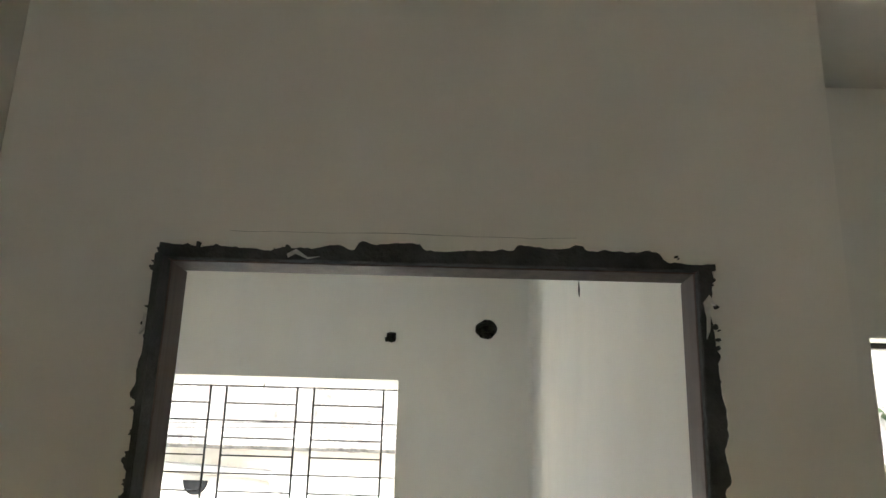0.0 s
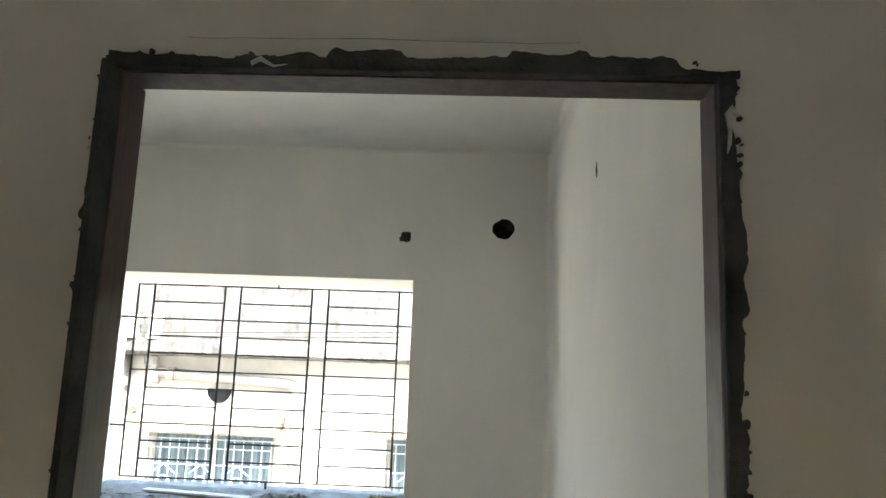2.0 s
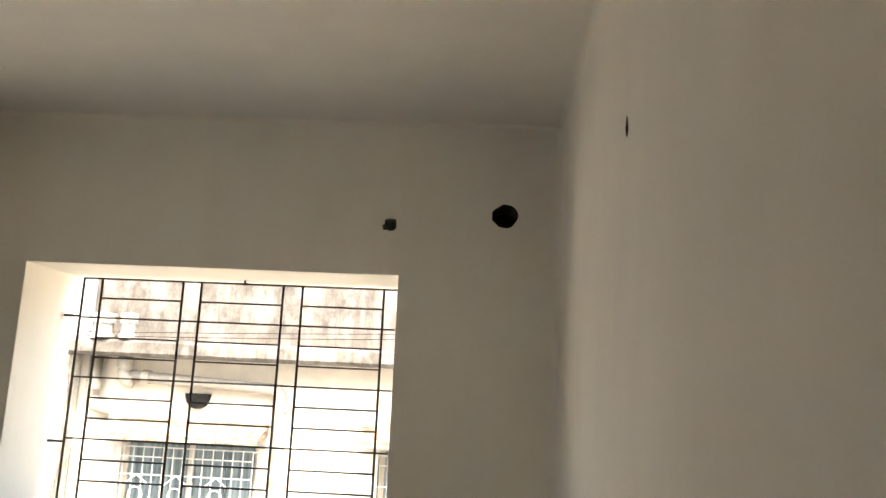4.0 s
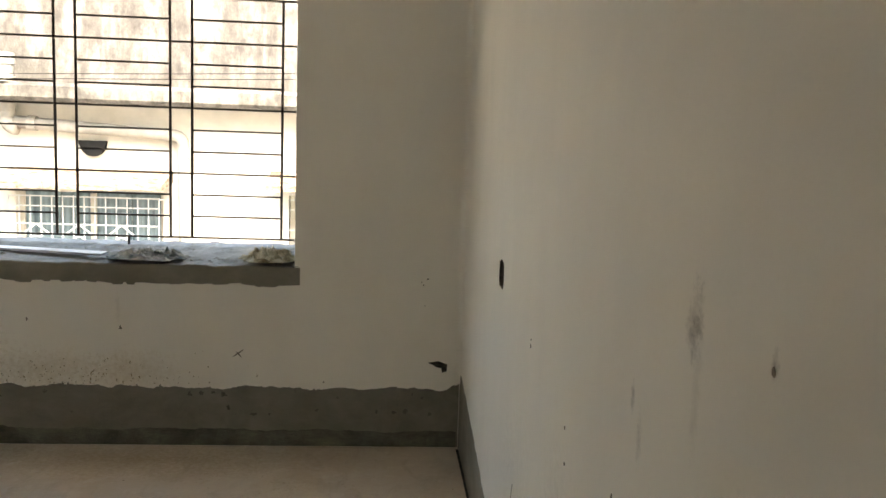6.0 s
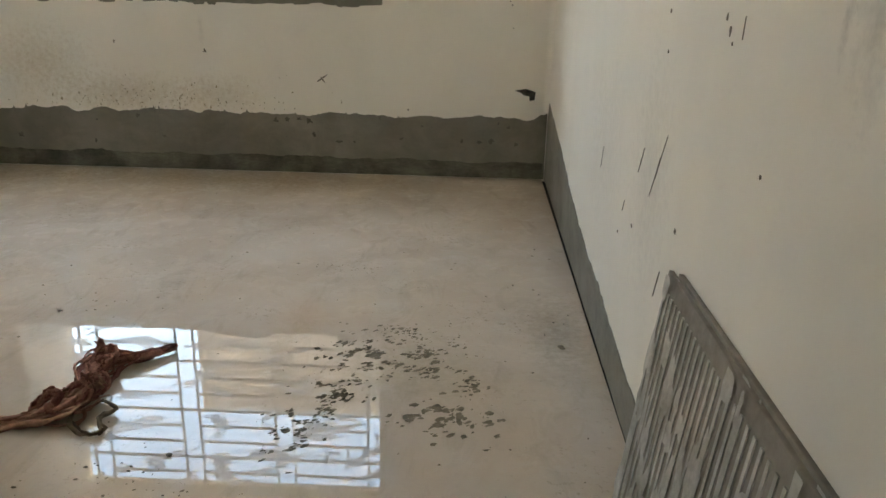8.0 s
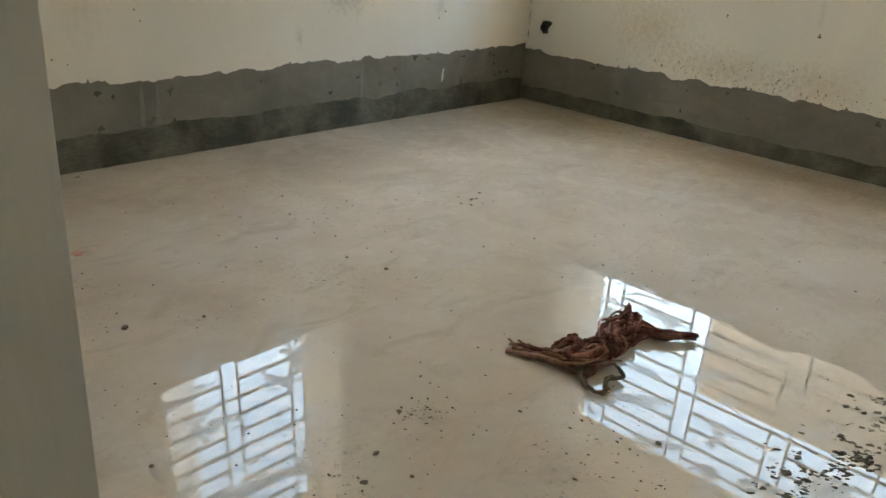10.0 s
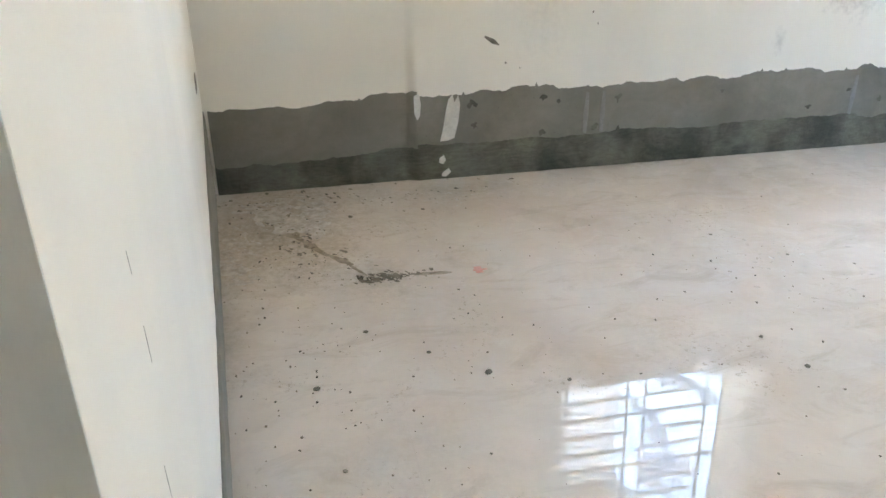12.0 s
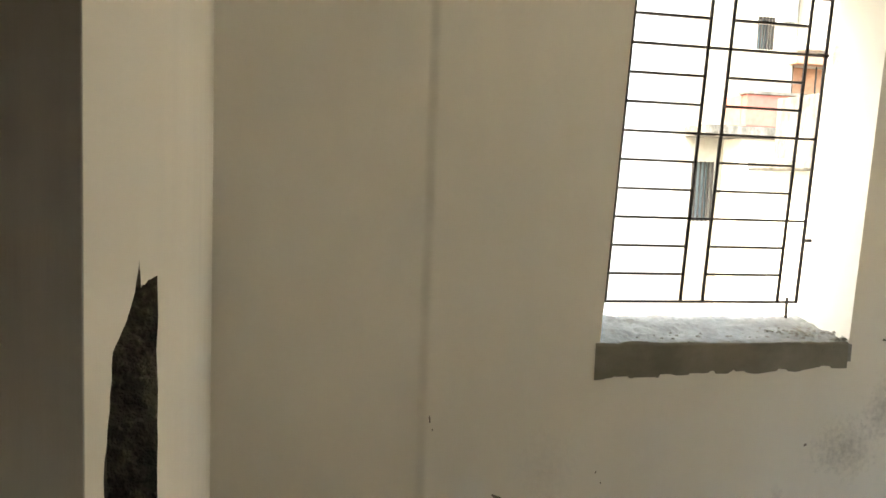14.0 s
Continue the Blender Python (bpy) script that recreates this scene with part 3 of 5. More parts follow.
skirt_e = structure(part("skirting_bed_east", ragged_strip(lambda u, v, d: (east_x(u) - d, u, v), 0.06, 3.49, lambda u: 0.09 + 0.09 * max(0, u - 1.0) / 1.3 + 0.11 * max(0, u - 2.2) / 1.3, 0.008, random.Random(6)), cement), "ragged grey cement bed tapering along the wall", "skirting bed")
skirt_s = structure(part("skirting_bed_south", ragged_strip(lambda u, v, d: (u, south_y(u) + d, v), -2.63, -0.41, lambda u: 0.12 + 0.16 * max(0, -u - 1.6), 0.008, random.Random(8), 0.006), cement), "ragged grey cement bed along the foot of the wall", "skirting bed")


# ---- doorway ----
def door_frame():
    f = empty("door_frame", (-0.42, 0.0, 0))
    west_plan = [(-0.444, -0.037), (DOOR_W - 0.002, -0.037), (DOOR_W, -0.035), (DOOR_W, 0.0412), (DOOR_W - 0.0014, 0.0412), (DOOR_W - 0.0014, 0.0375), (-0.444, 0.0375)]
    east_plan = [(0.518, -0.037), (DOOR_E + 0.002, -0.037), (DOOR_E, -0.035), (DOOR_E, 0.0375), (0.518, 0.0375)]
    for plan in (west_plan, east_plan):
        under(part("jamb", prism(plan, SLAB, DOOR_H), two_tone_timber), f)
    under(part("head", boxed((-0.444, -0.037, DOOR_H + 0.0005), (0.518, 0.034, 2.042), 0.003), frame_wood), f)
    return f


door_1 = structure(door_frame(), "empty wooden door frame, dark stained above and pale below", "door frame")


def wob(x, k, seed):
    return noise.noise(Vector((x * k, seed, 0.37)))


patch_l = structure(part("frame_patch_west", ragged_strip(lambda u, v, d: (v, HALL - d, u), SLAB, 2.016, lambda z: -0.4015, 0.0, random.Random(21), 0.007, lambda z: -0.4165 - 0.007 * wob(z, 5, 1) - 0.006 * wob(z, 23, 2) - 0.005 * wob(z, 60, 3), low_rag=0.007), cement_black), "dark ragged cement round the door frame", "cement patch")
patch_r = structure(part("frame_patch_east", ragged_strip(lambda u, v, d: (v, HALL - d, u), SLAB, 2.004, lambda z: 0.501 + 0.006 * wob(z, 5, 4) + 0.005 * wob(z, 40, 5), 0.008, random.Random(22), 0.007, snap=0.8, bottom=lambda z: 0.478), cement_black), "dark ragged cement round the door frame", "cement patch")
patch_t = structure(part("frame_patch_top", ragged_strip(lambda u, v, d: (u, HALL - d, v), -0.414, 0.506, lambda u: 2.0205 - 0.006 * u + 0.006 * wob(u, 8, 6) + 0.004 * wob(u, 30, 7), 0.009, random.Random(23), 0.0075, snap=0.8, bottom=lambda u: 2.0, step=0.006), cement_black), "dark ragged cement round the door frame", "cement patch")
for name, a, b in (("frame_patch_return_west", (-0.4085, -0.088, SLAB), (-0.3985, -0.0375, 1.999)), ("frame_patch_return_east", (0.4765, -0.0565, SLAB), (0.4835, -0.0375, 1.999)), ("frame_patch_return_top", (-0.398, -0.0568, 1.9995), (0.476, -0.0375, 2.0075))):
    structure(part(name, boxed(a, b, 0.002), cement_black), "dark cement edge against the door frame", "cement patch")
structure(part("east_floor_joint", prism([(0.5485, -0.01), (0.551, -0.01), (0.565, 3.48), (0.5485, 3.48)], -0.0138, -0.009), gap_dark), "open black joint between the tiles and the wall", "joint")

# ---- outside ----
def streaked(name, light, dark, lo=0.42, hi=0.62, marks=()):
    """Render or concrete with rain streaks and mould."""
    m, n, l, b = material(name, 0.9, 0.0, 0.2)
    run = noise_tex(n, l, coords(n, l, (1, 1, 0.22)), 5.0, 7.0, 0.65)
    spot = noise_tex(n, l, coords(n, l), 2.2, 6.0, 0.65)
    fine = noise_tex(n, l, coords(n, l), 40.0, 4.0)
    col = mixed(n, l, ramp(n, l, run, (lo, 0.0), (hi, 0.75)), light, dark)
    col = mixed(n, l, ramp(n, l, spot, (0.5, 0.0), (0.66, 0.6)), col, tuple(c * 0.75 for c in dark))
    blotch = noise_tex(n, l, coords(n, l, (1, 1, 0.6)), 9.0, 7.0, 0.72)
    col = mixed(n, l, 0.6, col, ramp(n, l, blotch, (0.36, 0.45), (0.62, 1.3)), "MULTIPLY")
    col = mixed(n, l, 0.2, col, ramp(n, l, fine, (0.3, 0.6), (0.7, 1.3)), "MULTIPLY")
    if marks:
        col = spots(n, l, col, marks)
    l.new(col, b.inputs["Base Color"])
    bump(n, l, b, fine, 0.4, 0.01)
    return m


FY = 8.1
parapet_mat = streaked("weathered_parapet", (0.145, 0.134, 0.125), (0.056, 0.051, 0.045), 0.40, 0.57, marks=[((-3.6, FY, 2.2), (0.55, 0.4, 0.26), (0.05, 0.047, 0.04), 0.9), ((-1.5, FY, 2.12), (2.5, 0.4, 0.12), (0.09, 0.082, 0.07), 0.6)])
ledge_mat = streaked("weathered_ledge", (0.135, 0.127, 0.117), (0.055, 0.051, 0.044))
mould_mat = streaked("mouldy_corner", (0.46, 0.44, 0.40), (0.07, 0.066, 0.058), 0.50, 0.57)
facade = simple("cream_facade", (0.45, 0.42, 0.365), (0.54, 0.51, 0.455), 0.8, 0.85, strength=0.2)
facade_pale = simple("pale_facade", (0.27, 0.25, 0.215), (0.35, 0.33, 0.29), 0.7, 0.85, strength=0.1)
white_facade = simple("white_facade", (0.33, 0.35, 0.385), (0.38, 0.395, 0.42), 0.7, 0.85, strength=0.1)
lintel_mat = simple("faded_orange_paint", (0.26, 0.13, 0.08), (0.36, 0.19, 0.12), 3, 0.85)
pink_facade = simple("pink_facade", (0.25, 0.075, 0.06), (0.31, 0.10, 0.08), 1.5, 0.85)
pvc = simple("cream_drain_pipe", (0.20, 0.187, 0.162), (0.27, 0.25, 0.225), 3, 0.5)
grey_render = simple("grey_render", (0.20, 0.21, 0.22), (0.30, 0.31, 0.32), 3, 0.9, stretch=(1, 1, 0.3))
hood_mat = simple("flaking_hood", (0.10, 0.065, 0.04), (0.27, 0.22, 0.17), 9, 0.9, strength=0.8, dist=0.02, stretch=(1, 1, 3))
white_iron = simple("white_painted_iron", (0.34, 0.36, 0.36), (0.42, 0.43, 0.43), 20, 0.5)
shutter_mat = simple("blue_grey_shutter", (0.05, 0.08, 0.095), (0.13, 0.18, 0.20), 3, 0.35, stretch=(6, 1, 0.4))
black_plastic = simple("black_plastic", (0.006, 0.006, 0.006), (0.014, 0.014, 0.014), 10, 0.9, spec=0.1)
earth = simple("bare_ground", (0.33, 0.30, 0.255), (0.45, 0.415, 0.36), 0.6, 0.95)
leaf_mat = simple("dark_foliage", (0.025, 0.04, 0.016), (0.05, 0.075, 0.03), 2, 0.8)
bark = simple("bark", (0.07, 0.05, 0.035), (0.14, 0.11, 0.08), 8, 0.95)
ground = structure(part("ground", boxed((-400, -400, -3.6), (400, 400, -3.4)), earth), "bare ground between the houses", "ground")

house = tagged(empty("house", (-2.0, FY, -3.4)), "cream rendered house with a stained concrete ledge and parapet", "house")
under(part("wall", wall_mesh(lambda u, v: (u, FY, v), lambda u, v: (u, FY + 0.25, v), rect(-12, -3.4, 6, 1.9), [rect(-3.62, -0.35, -2.14, 0.97), rect(-0.86, -0.35, 0.6, 1.0)]), [facade, masonry]), house)
under(part("parapet_wall", boxed((-12, FY + 0.02, 2.04), (-2.961, FY + 0.22, 3.05)), parapet_mat), house)
under(part("upper_wall", boxed((-2.96, FY + 0.02, 2.04), (6, FY + 0.22, 4.15)), parapet_mat), house)
under(part("roof_slab", boxed((-2.96, FY + 0.251, 3.85), (6, FY + 6, 4.0)), parapet_mat), house)
under(part("terrace_slab", boxed((-12, FY + 0.251, 1.85), (-2.961, FY + 6, 2.0)), parapet_mat), house)
under(part("grey_post", boxed((-4.6, FY - 0.10, 2.041), (-4.10, FY + 0.018, 3.0), 0.01), grey_render, label="blue-grey rendered post"), house)
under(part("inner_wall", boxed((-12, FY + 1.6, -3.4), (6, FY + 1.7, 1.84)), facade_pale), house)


def rough_ledge():
    bm = bmesh.new()
    rows = []
    r = random.Random(31)
    for i in range(241):
        x = -12 + 18 * i / 240
        e = r.uniform(-0.012, 0.006)
        rows.append([bm.verts.new(p) for p in ((x, FY + 0.249, 1.86), (x, FY - 0.42, 1.86 + e), (x, FY - 0.45 + e, 1.89), (x, FY - 0.45, 2.0 + e), (x, FY - 0.40, 2.035), (x, FY + 0.249, 2.04))])
    for a, b in zip(rows, rows[1:]):
        for k in range(6):
            bm.faces.new((a[k], b[k], b[(k + 1) % 6], a[(k + 1) % 6]))
    bm.faces.new(rows[0])
    bm.faces.new(rows[-1][::-1])
    return bm


under(part("ledge", rough_ledge(), ledge_mat, label="stained concrete ledge with a chipped edge"), house)
under(part("corner_pier", boxed((-4.75, FY - 0.30, -3.4), (-4.16, FY - 0.001, 1.858), 0.015), mould_mat, label="mould-blackened corner pier"), house)


def hood(x0, x1, z):
    """A sloping window hood with a crumbling front edge."""
    bm = bmesh.new()
    r = random.Random(int(-x0 * 100))
    rows = []
    for i in range(41):
        x = x0 + (x1 - x0) * i / 40
        d = r.uniform(-0.015, 0.02)
        rows.append([bm.verts.new(p) for p in ((x, FY + 0.02, z + 0.20), (x, FY - 0.42 + d, z + 0.055 + d * 0.6), (x, FY - 0.44 + d, z + 0.0 + r.uniform(-0.012, 0.012)), (x, FY + 0.02, z + 0.08))])
    for a, b in zip(rows, rows[1:]):
        for k in range(4):
            bm.faces.new((a[k], b[k], b[(k + 1) % 4], a[(k + 1) % 4]))
    bm.faces.new(rows[0])
    bm.faces.new(rows[-1][::-1])
    return bm


def barred_window(x0, x1, z0, z1):
    """A shuttered window behind an ornamental white grill that stands proud of the wall."""
    w = part("window", boxed((x0 + 0.02, FY + 0.12, z0), (x1 - 0.02, FY + 0.16, z1)), shutter_mat, label="blue-grey shutters behind a white ornamental grill")
    under(w, house)
    count = int((x1 - x0) / 0.30)
    for i in range(count + 1):
        x = x0 + 0.02 + (x1 - x0 - 0.04) * i / count
        part("shutter_stile", boxed((x - 0.03, FY + 0.09, z0), (x + 0.03, FY + 0.119, z1), 0.004), shutter_mat if i % 2 else facade_pale, w)
    gy = FY - 0.16
    bm = bmesh.new()
    n = int((x1 - x0) / 0.105)
    for i in range(n + 1):
        x = x0 + (x1 - x0) * i / n
        box(bm, (x - 0.005, gy - 0.005, z0), (x + 0.005, gy + 0.005, z1 - 0.03))
    for z in (z1 - 0.04, z1 - 0.14, z0 + 1.0, z0 + 0.66, z0 + 0.2):
        box(bm, (x0, gy - 0.006, z - 0.006), (x1, gy + 0.006, z + 0.006))
    for xs in (x0, x1):
        for z in (z0, z0 + 0.4, z0 + 0.8, z1 - 0.05):
            box(bm, (xs - 0.006, gy, z - 0.006), (xs + 0.006, FY + 0.02, z + 0.006))
    for i in range(3):
        cx = x0 + 0.27 + 0.42 * i
        ring = [(cx + 0.075 * math.cos(a), gy - 0.008, z0 + 0.80 + 0.075 * math.sin(a)) for a in (k * math.tau / 16 for k in range(17))]
        tube(bm, ring, 0.007, 5)
        for s in (-1, 1):
            tube(bm, [(cx + s * 0.13, gy - 0.008, z0 + 0.70), (cx, gy - 0.008, z0 + 0.62)], 0.008, 5)
            tube(bm, [(cx + s * 0.13, gy - 0.008, z0 + 0.90), (cx, gy - 0.008, z0 + 1.0)], 0.008, 5)
    g = part("window_grill", bm, white_iron, w, "white ornamental iron grill")


for a, b, zt in ((-3.68, -2.10, 1.0), (-0.90, 0.66, 1.03)):
    under(part("window_hood", hood(a - 0.14, b + 0.06, zt + 0.02), hood_mat, label="crumbling rusty concrete window hood"), house)
    barred_window(a + 0.06, b - 0.04, -0.35, zt - 0.03)


def drain_pipe(name, pts, r, couplers=()):
    bm = bmesh.new()
    tube(bm, pts, r, 14)
    p = part(name, bm, pvc, smooth=True)
    under(p, house)
    for a, b in couplers:
        bm = bmesh.new()
        rod(bm, a, b, r * 1.22, 14)
        under(part("coupler", bm, pvc), house)


def bend(a, b, c, steps=6, cut=0.12):
    a, b, c = Vector(a), Vector(b), Vector(c)
    p, q = b + (a - b).normalized() * cut, b + (c - b).normalized() * cut
    return [tuple(p.lerp(b, t).lerp(b.lerp(q, t), t)) for t in (k / steps for k in range(steps + 1))]


PY = FY - 0.12
drain_pipe("drain_pipe", [(-3.55, PY, 1.66)] + bend((-3.55, PY, 1.66), (-1.90, PY, 1.575), (-1.88, PY, -3.0)) + [(-1.86, PY, -3.35)], 0.062, [((-3.42, PY, 1.655), (-3.34, PY, 1.65)), ((-1.889, PY, 1.36), (-1.887, PY, 1.44))])
drain_pipe("drain_pipe", [(-3.62, PY - 0.02, 1.86), (-3.62, PY - 0.02, 1.72)] + bend((-3.62, PY - 0.02, 1.8), (-3.62, PY - 0.02, 1.6), (-3.3, PY - 0.02, 1.585), cut=0.1), 0.07, [((-3.62, PY - 0.02, 1.75), (-3.62, PY - 0.02, 1.84))])
drain_pipe("drain_pipe", [(-3.95, PY, 1.86), (-3.95, PY, 1.42)] + bend((-3.95, PY, 1.5), (-3.95, PY, 1.33), (-3.66, PY, 1.31), cut=0.1) + bend((-3.9, PY, 1.31), (-3.66, PY, 1.3), (-3.66, PY, 1.1), cut=0.1) + [(-3.66, PY, 1.16)], 0.068, [((-3.95, PY, 1.5), (-3.95, PY, 1.6)), ((-3.66, PY, 1.15), (-3.66, PY, 1.22))])
for x, h, r in ((-3.80, 0.26, 0.10), (-3.53, 0.27, 0.075)):
    bm = bmesh.new()
    tube(bm, [(x, FY - 0.36, 2.03), (x, FY - 0.36, 2.03 + h)], r, 16)
    tube(bm, [(x, FY - 0.36, 2.03 + h * 0.62), (x, FY - 0.36, 2.03 + h * 1.02)], r * 1.2, 16)
    tube(bm, [(x, FY - 0.36, 2.03), (x, FY - 0.36, 2.03 + h * 0.2)], r * 1.25, 16)
    tagged(part("vent_pipe", bm, pvc, smooth=False), "pale plastic vent pipe stub on the ledge", "vent pipe", "vent pipes on the ledge")
bm = bmesh.new()
half = [(0.135 * math.cos(a), 0.16 * math.sin(a)) for a in (math.pi + k * math.pi / 16 for k in range(17))]
lo, hi = [[bm.verts.new((-2.83 + u, FY - d, 1.50 + v)) for u, v in half] for d in (0.0, 0.06)]
bm.faces.new(lo)
bm.faces.new(hi[::-1])
for i in range(17):
    j = (i + 1) % 17
    bm.faces.new((lo[i], lo[j], hi[j], hi[i]))
under(part("vent_cover", bm, black_plastic, label="black half-round vent cover"), house)
for k, (z0, z1) in enumerate(((2.10, 2.40), (2.06, 2.34))):
    bm = bmesh.new()
    tube(bm, [(-5.0 + 11.0 * t, FY + 0.03 - 3.6 * t * (1 - t), z0 + (z1 - z0) * 1.7 * t - 0.55 * t * (1 - t)) for t in (i / 16 for i in range(17))], 0.0035, 5)
    tagged(part("overhead_cable", bm, black_plastic), "thin black cable strung between the houses", "cable", "cables between the houses")

# houses seen through the west window
near = tagged(empty("house", (-6.3, 0.0, -3.4)), "plain white rendered side wall of the next house", "house")
under(part("wall", boxed((-8.5, -9.0, -3.4), (-6.2, 3.3, 5.2), 0.01), white_facade), near)
under(part("roof", boxed((-8.6, -9.1, 5.21), (-6.1, 3.4, 5.4), 0.01), ledge_mat), near)
far = tagged(empty("house", (-16.0, 10.0, -3.4)), "pale house with pink balcony parapet and recessed bays", "house")
holes_far = ((8.85, 9.35, 0.8, 2.1), (11.15, 11.75, 0.85, 2.1), (10.2, 10.58, 4.6, 5.3), (13.2, 13.8, 0.8, 2.1), (11.12, 12.6, 3.6, 4.30))
under(part("wall", wall_mesh(lambda u, v: (-16.0, u, v), lambda u, v: (-16.4, u, v), rect(4, -3.4, 18, 7.5), [rect(y0, z0, y1, z1) for y0, y1, z0, z1 in holes_far]), [facade_pale, masonry]), far)
under(part("balcony_parapet", boxed((-15.4, 9.56, 2.86), (-15.2, 18, 3.52), 0.01), pink_facade, label="pink rendered balcony parapet"), far)
under(part("parapet_return", boxed((-15.999, 9.56, 2.86), (-15.401, 9.72, 3.52), 0.01), pink_facade), far)
under(part("coping", boxed((-15.45, 9.5, 3.521), (-15.15, 18, 3.59), 0.01), ledge_mat, label="grey concrete coping"), far)
under(part("balcony_slab", boxed((-15.999, 8.6, 2.62), (-15.1, 18, 2.85), 0.02), ledge_mat, label="stained concrete balcony slab"), far)
under(part("bay", boxed((-15.999, 9.55, -3.4), (-15.3, 10.95, 2.61), 0.02), facade), far)
under(part("lintel", boxed((-15.999, 11.0, 4.31), (-15.7, 12.7, 4.46), 0.01), lintel_mat, label="faded orange lintel"), far)
under(part("cornice", boxed((-15.999, 10.62, 5.15), (-15.6, 10.86, 7.4), 0.02), grey_render), far)
under(part("upper_bay", boxed((-15.999, 11.16, 4.62), (-15.7, 18, 7.4), 0.02), facade), far)
for y0, y1, z0, z1 in holes_far:
    w = part("window", boxed((-16.35, y0, z0), (-16.25, y1, z1)), lintel_mat if y1 - y0 > 1 else shutter_mat)
    under(w, far)
    bm = bmesh.new()
    for i in range(6):
        y = y0 + (y1 - y0) * i / 5
        box(bm, (-16.02, y - 0.012, z0), (-15.99, y + 0.012, z1))
    part("window_grill", bm, iron, w)

# passage window and the tree beyond it
pw = empty("window_3", (1.9, 1.3, 0.9))
for a, b in (((1.41, 1.29, 2.102), (1.9, 1.33, 2.12)), ((1.41, 1.29, 0.9), (1.9, 1.33, 0.918)), ((1.41, 1.29, 0.919), (1.422, 1.33, 2.101)), ((1.888, 1.29, 0.919), (1.9, 1.33, 2.101))):
    under(part("window_frame", boxed(a, b), iron), pw)
structure(pw, "passage window with a thin black frame", "window")


def tree(at, height, spread, seed):
    r = random.Random(seed)
    t = tagged(empty("tree", at), "dark leafy tree beyond the passage window", "tree")
    bm = bmesh.new()
    x, y, z = at
    tube(bm, [(x, y, z), (x + 0.1, y, z + height * 0.3), (x, y + 0.1, z + height * 0.6)], [0.2, 0.15, 0.08], 8)
    tips = []
    for i in range(14):
        a, h = r.uniform(0, math.tau), r.uniform(0.3, 0.6) * height
        tip = (x + spread * 0.8 * math.cos(a) * r.uniform(0.3, 1), y + spread * 0.8 * math.sin(a) * r.uniform(0.3, 1), z + h + r.uniform(0.1, 0.38) * height)
        tube(bm, [(x, y, z + h * 0.8), tuple((Vector((x, y, z + h)) + Vector(tip)) / 2), tip], [0.07, 0.04, 0.015], 5)
        tips.append(tip)
    under(part("trunk", bm, bark), t)
    verts, faces = [], []
    for i in range(18000):
        c = Vector(r.choice(tips)) + Vector((r.gauss(0, 0.45), r.gauss(0, 0.45), r.gauss(0, 0.35)))
        q = Euler((r.uniform(-1, 1), r.uniform(-1, 1), r.uniform(0, 6.28)))
        s = r.uniform(0.05, 0.11)
        k = len(verts)
        for u, v in ((-s, 0), (0, -s * 0.45), (s, 0), (0, s * 0.45)):
            p = Vector((u, v, 0))
            p.rotate(q)
            verts.append(tuple(c + p))
        faces.append((k, k + 1, k + 2, k + 3))
    me = bpy.data.meshes.new("crown")
    me.from_pydata(verts, [], faces)
    me.materials.append(leaf_mat)
    under(new("crown", me), t)


tree((5.2, 8.5, -3.4), 6.6, 1.9, 4)
tree((8.0, 9.5, -3.4), 6.0, 2.0, 5)

# ---- things in the room ----
def rag_mat(name, dark, light):
    """Torn cotton strips, each of its own shade, with a weave and grime."""
    m, n, l, b = material(name, 0.95, 0.0, 0.1)
    info = n.new("ShaderNodeObjectInfo")
    grime = noise_tex(n, l, coords(n, l), 90.0, 5.0, 0.65)
    weave = noise_tex(n, l, coords(n, l), 600.0, 2.0)
    col = mixed(n, l, info.outputs["Random"], dark, light)
    col = mixed(n, l, 0.6, col, ramp(n, l, grime, (0.3, 0.45), (0.7, 1.4)), "MULTIPLY")
    l.new(col, b.inputs["Base Color"])
    bump(n, l, b, mixed(n, l, 0.5, grime, weave), 0.8, 0.006)
    return m


rag_cloth = rag_mat("red_brown_rag", (0.21, 0.08, 0.064), (0.54, 0.27, 0.215))
rag_pale = rag_mat("washed_brown_rag", (0.20, 0.09, 0.065), (0.56, 0.34, 0.25))
rag_grey = rag_mat("grimy_rag_end", (0.11, 0.085, 0.055), (0.24, 0.19, 0.13))
cloth_blue = simple("dirty_blue_cloth", (0.07, 0.09, 0.09), (0.48, 0.46, 0.43), 13, 0.95, strength=0.6, dist=0.006)
cloth_yellow = simple("dirty_yellow_cloth", (0.16, 0.13, 0.06), (0.55, 0.50, 0.38), 12, 0.95, strength=0.6, dist=0.006)
trim_white = simple("white_plastic_trim", (0.62, 0.62, 0.60), (0.72, 0.72, 0.70), 6, 0.45)
tile_back = simple("tile_back_clay", (0.22, 0.195, 0.165), (0.32, 0.29, 0.25), 9, 0.85, strength=0.4)
tile_residue = simple("tile_back_residue", (0.34, 0.32, 0.28), (0.58, 0.56, 0.52), 12, 0.9, strength=0.5)
mud = simple("dried_mud", (0.10, 0.085, 0.06), (0.24, 0.205, 0.15), 25, 0.95, strength=0.8, dist=0.006)
grit_mat = simple("mortar_grit", (0.09, 0.072, 0.05), (0.25, 0.20, 0.145), 60, 0.95)
dark_grit = simple("hard_mortar_crumb", (0.055, 0.046, 0.034), (0.16, 0.13, 0.095), 60, 0.95)
cement_flake = simple("pale_cement_flake", (0.36, 0.31, 0.25), (0.55, 0.49, 0.41), 40, 0.9, strength=0.5)
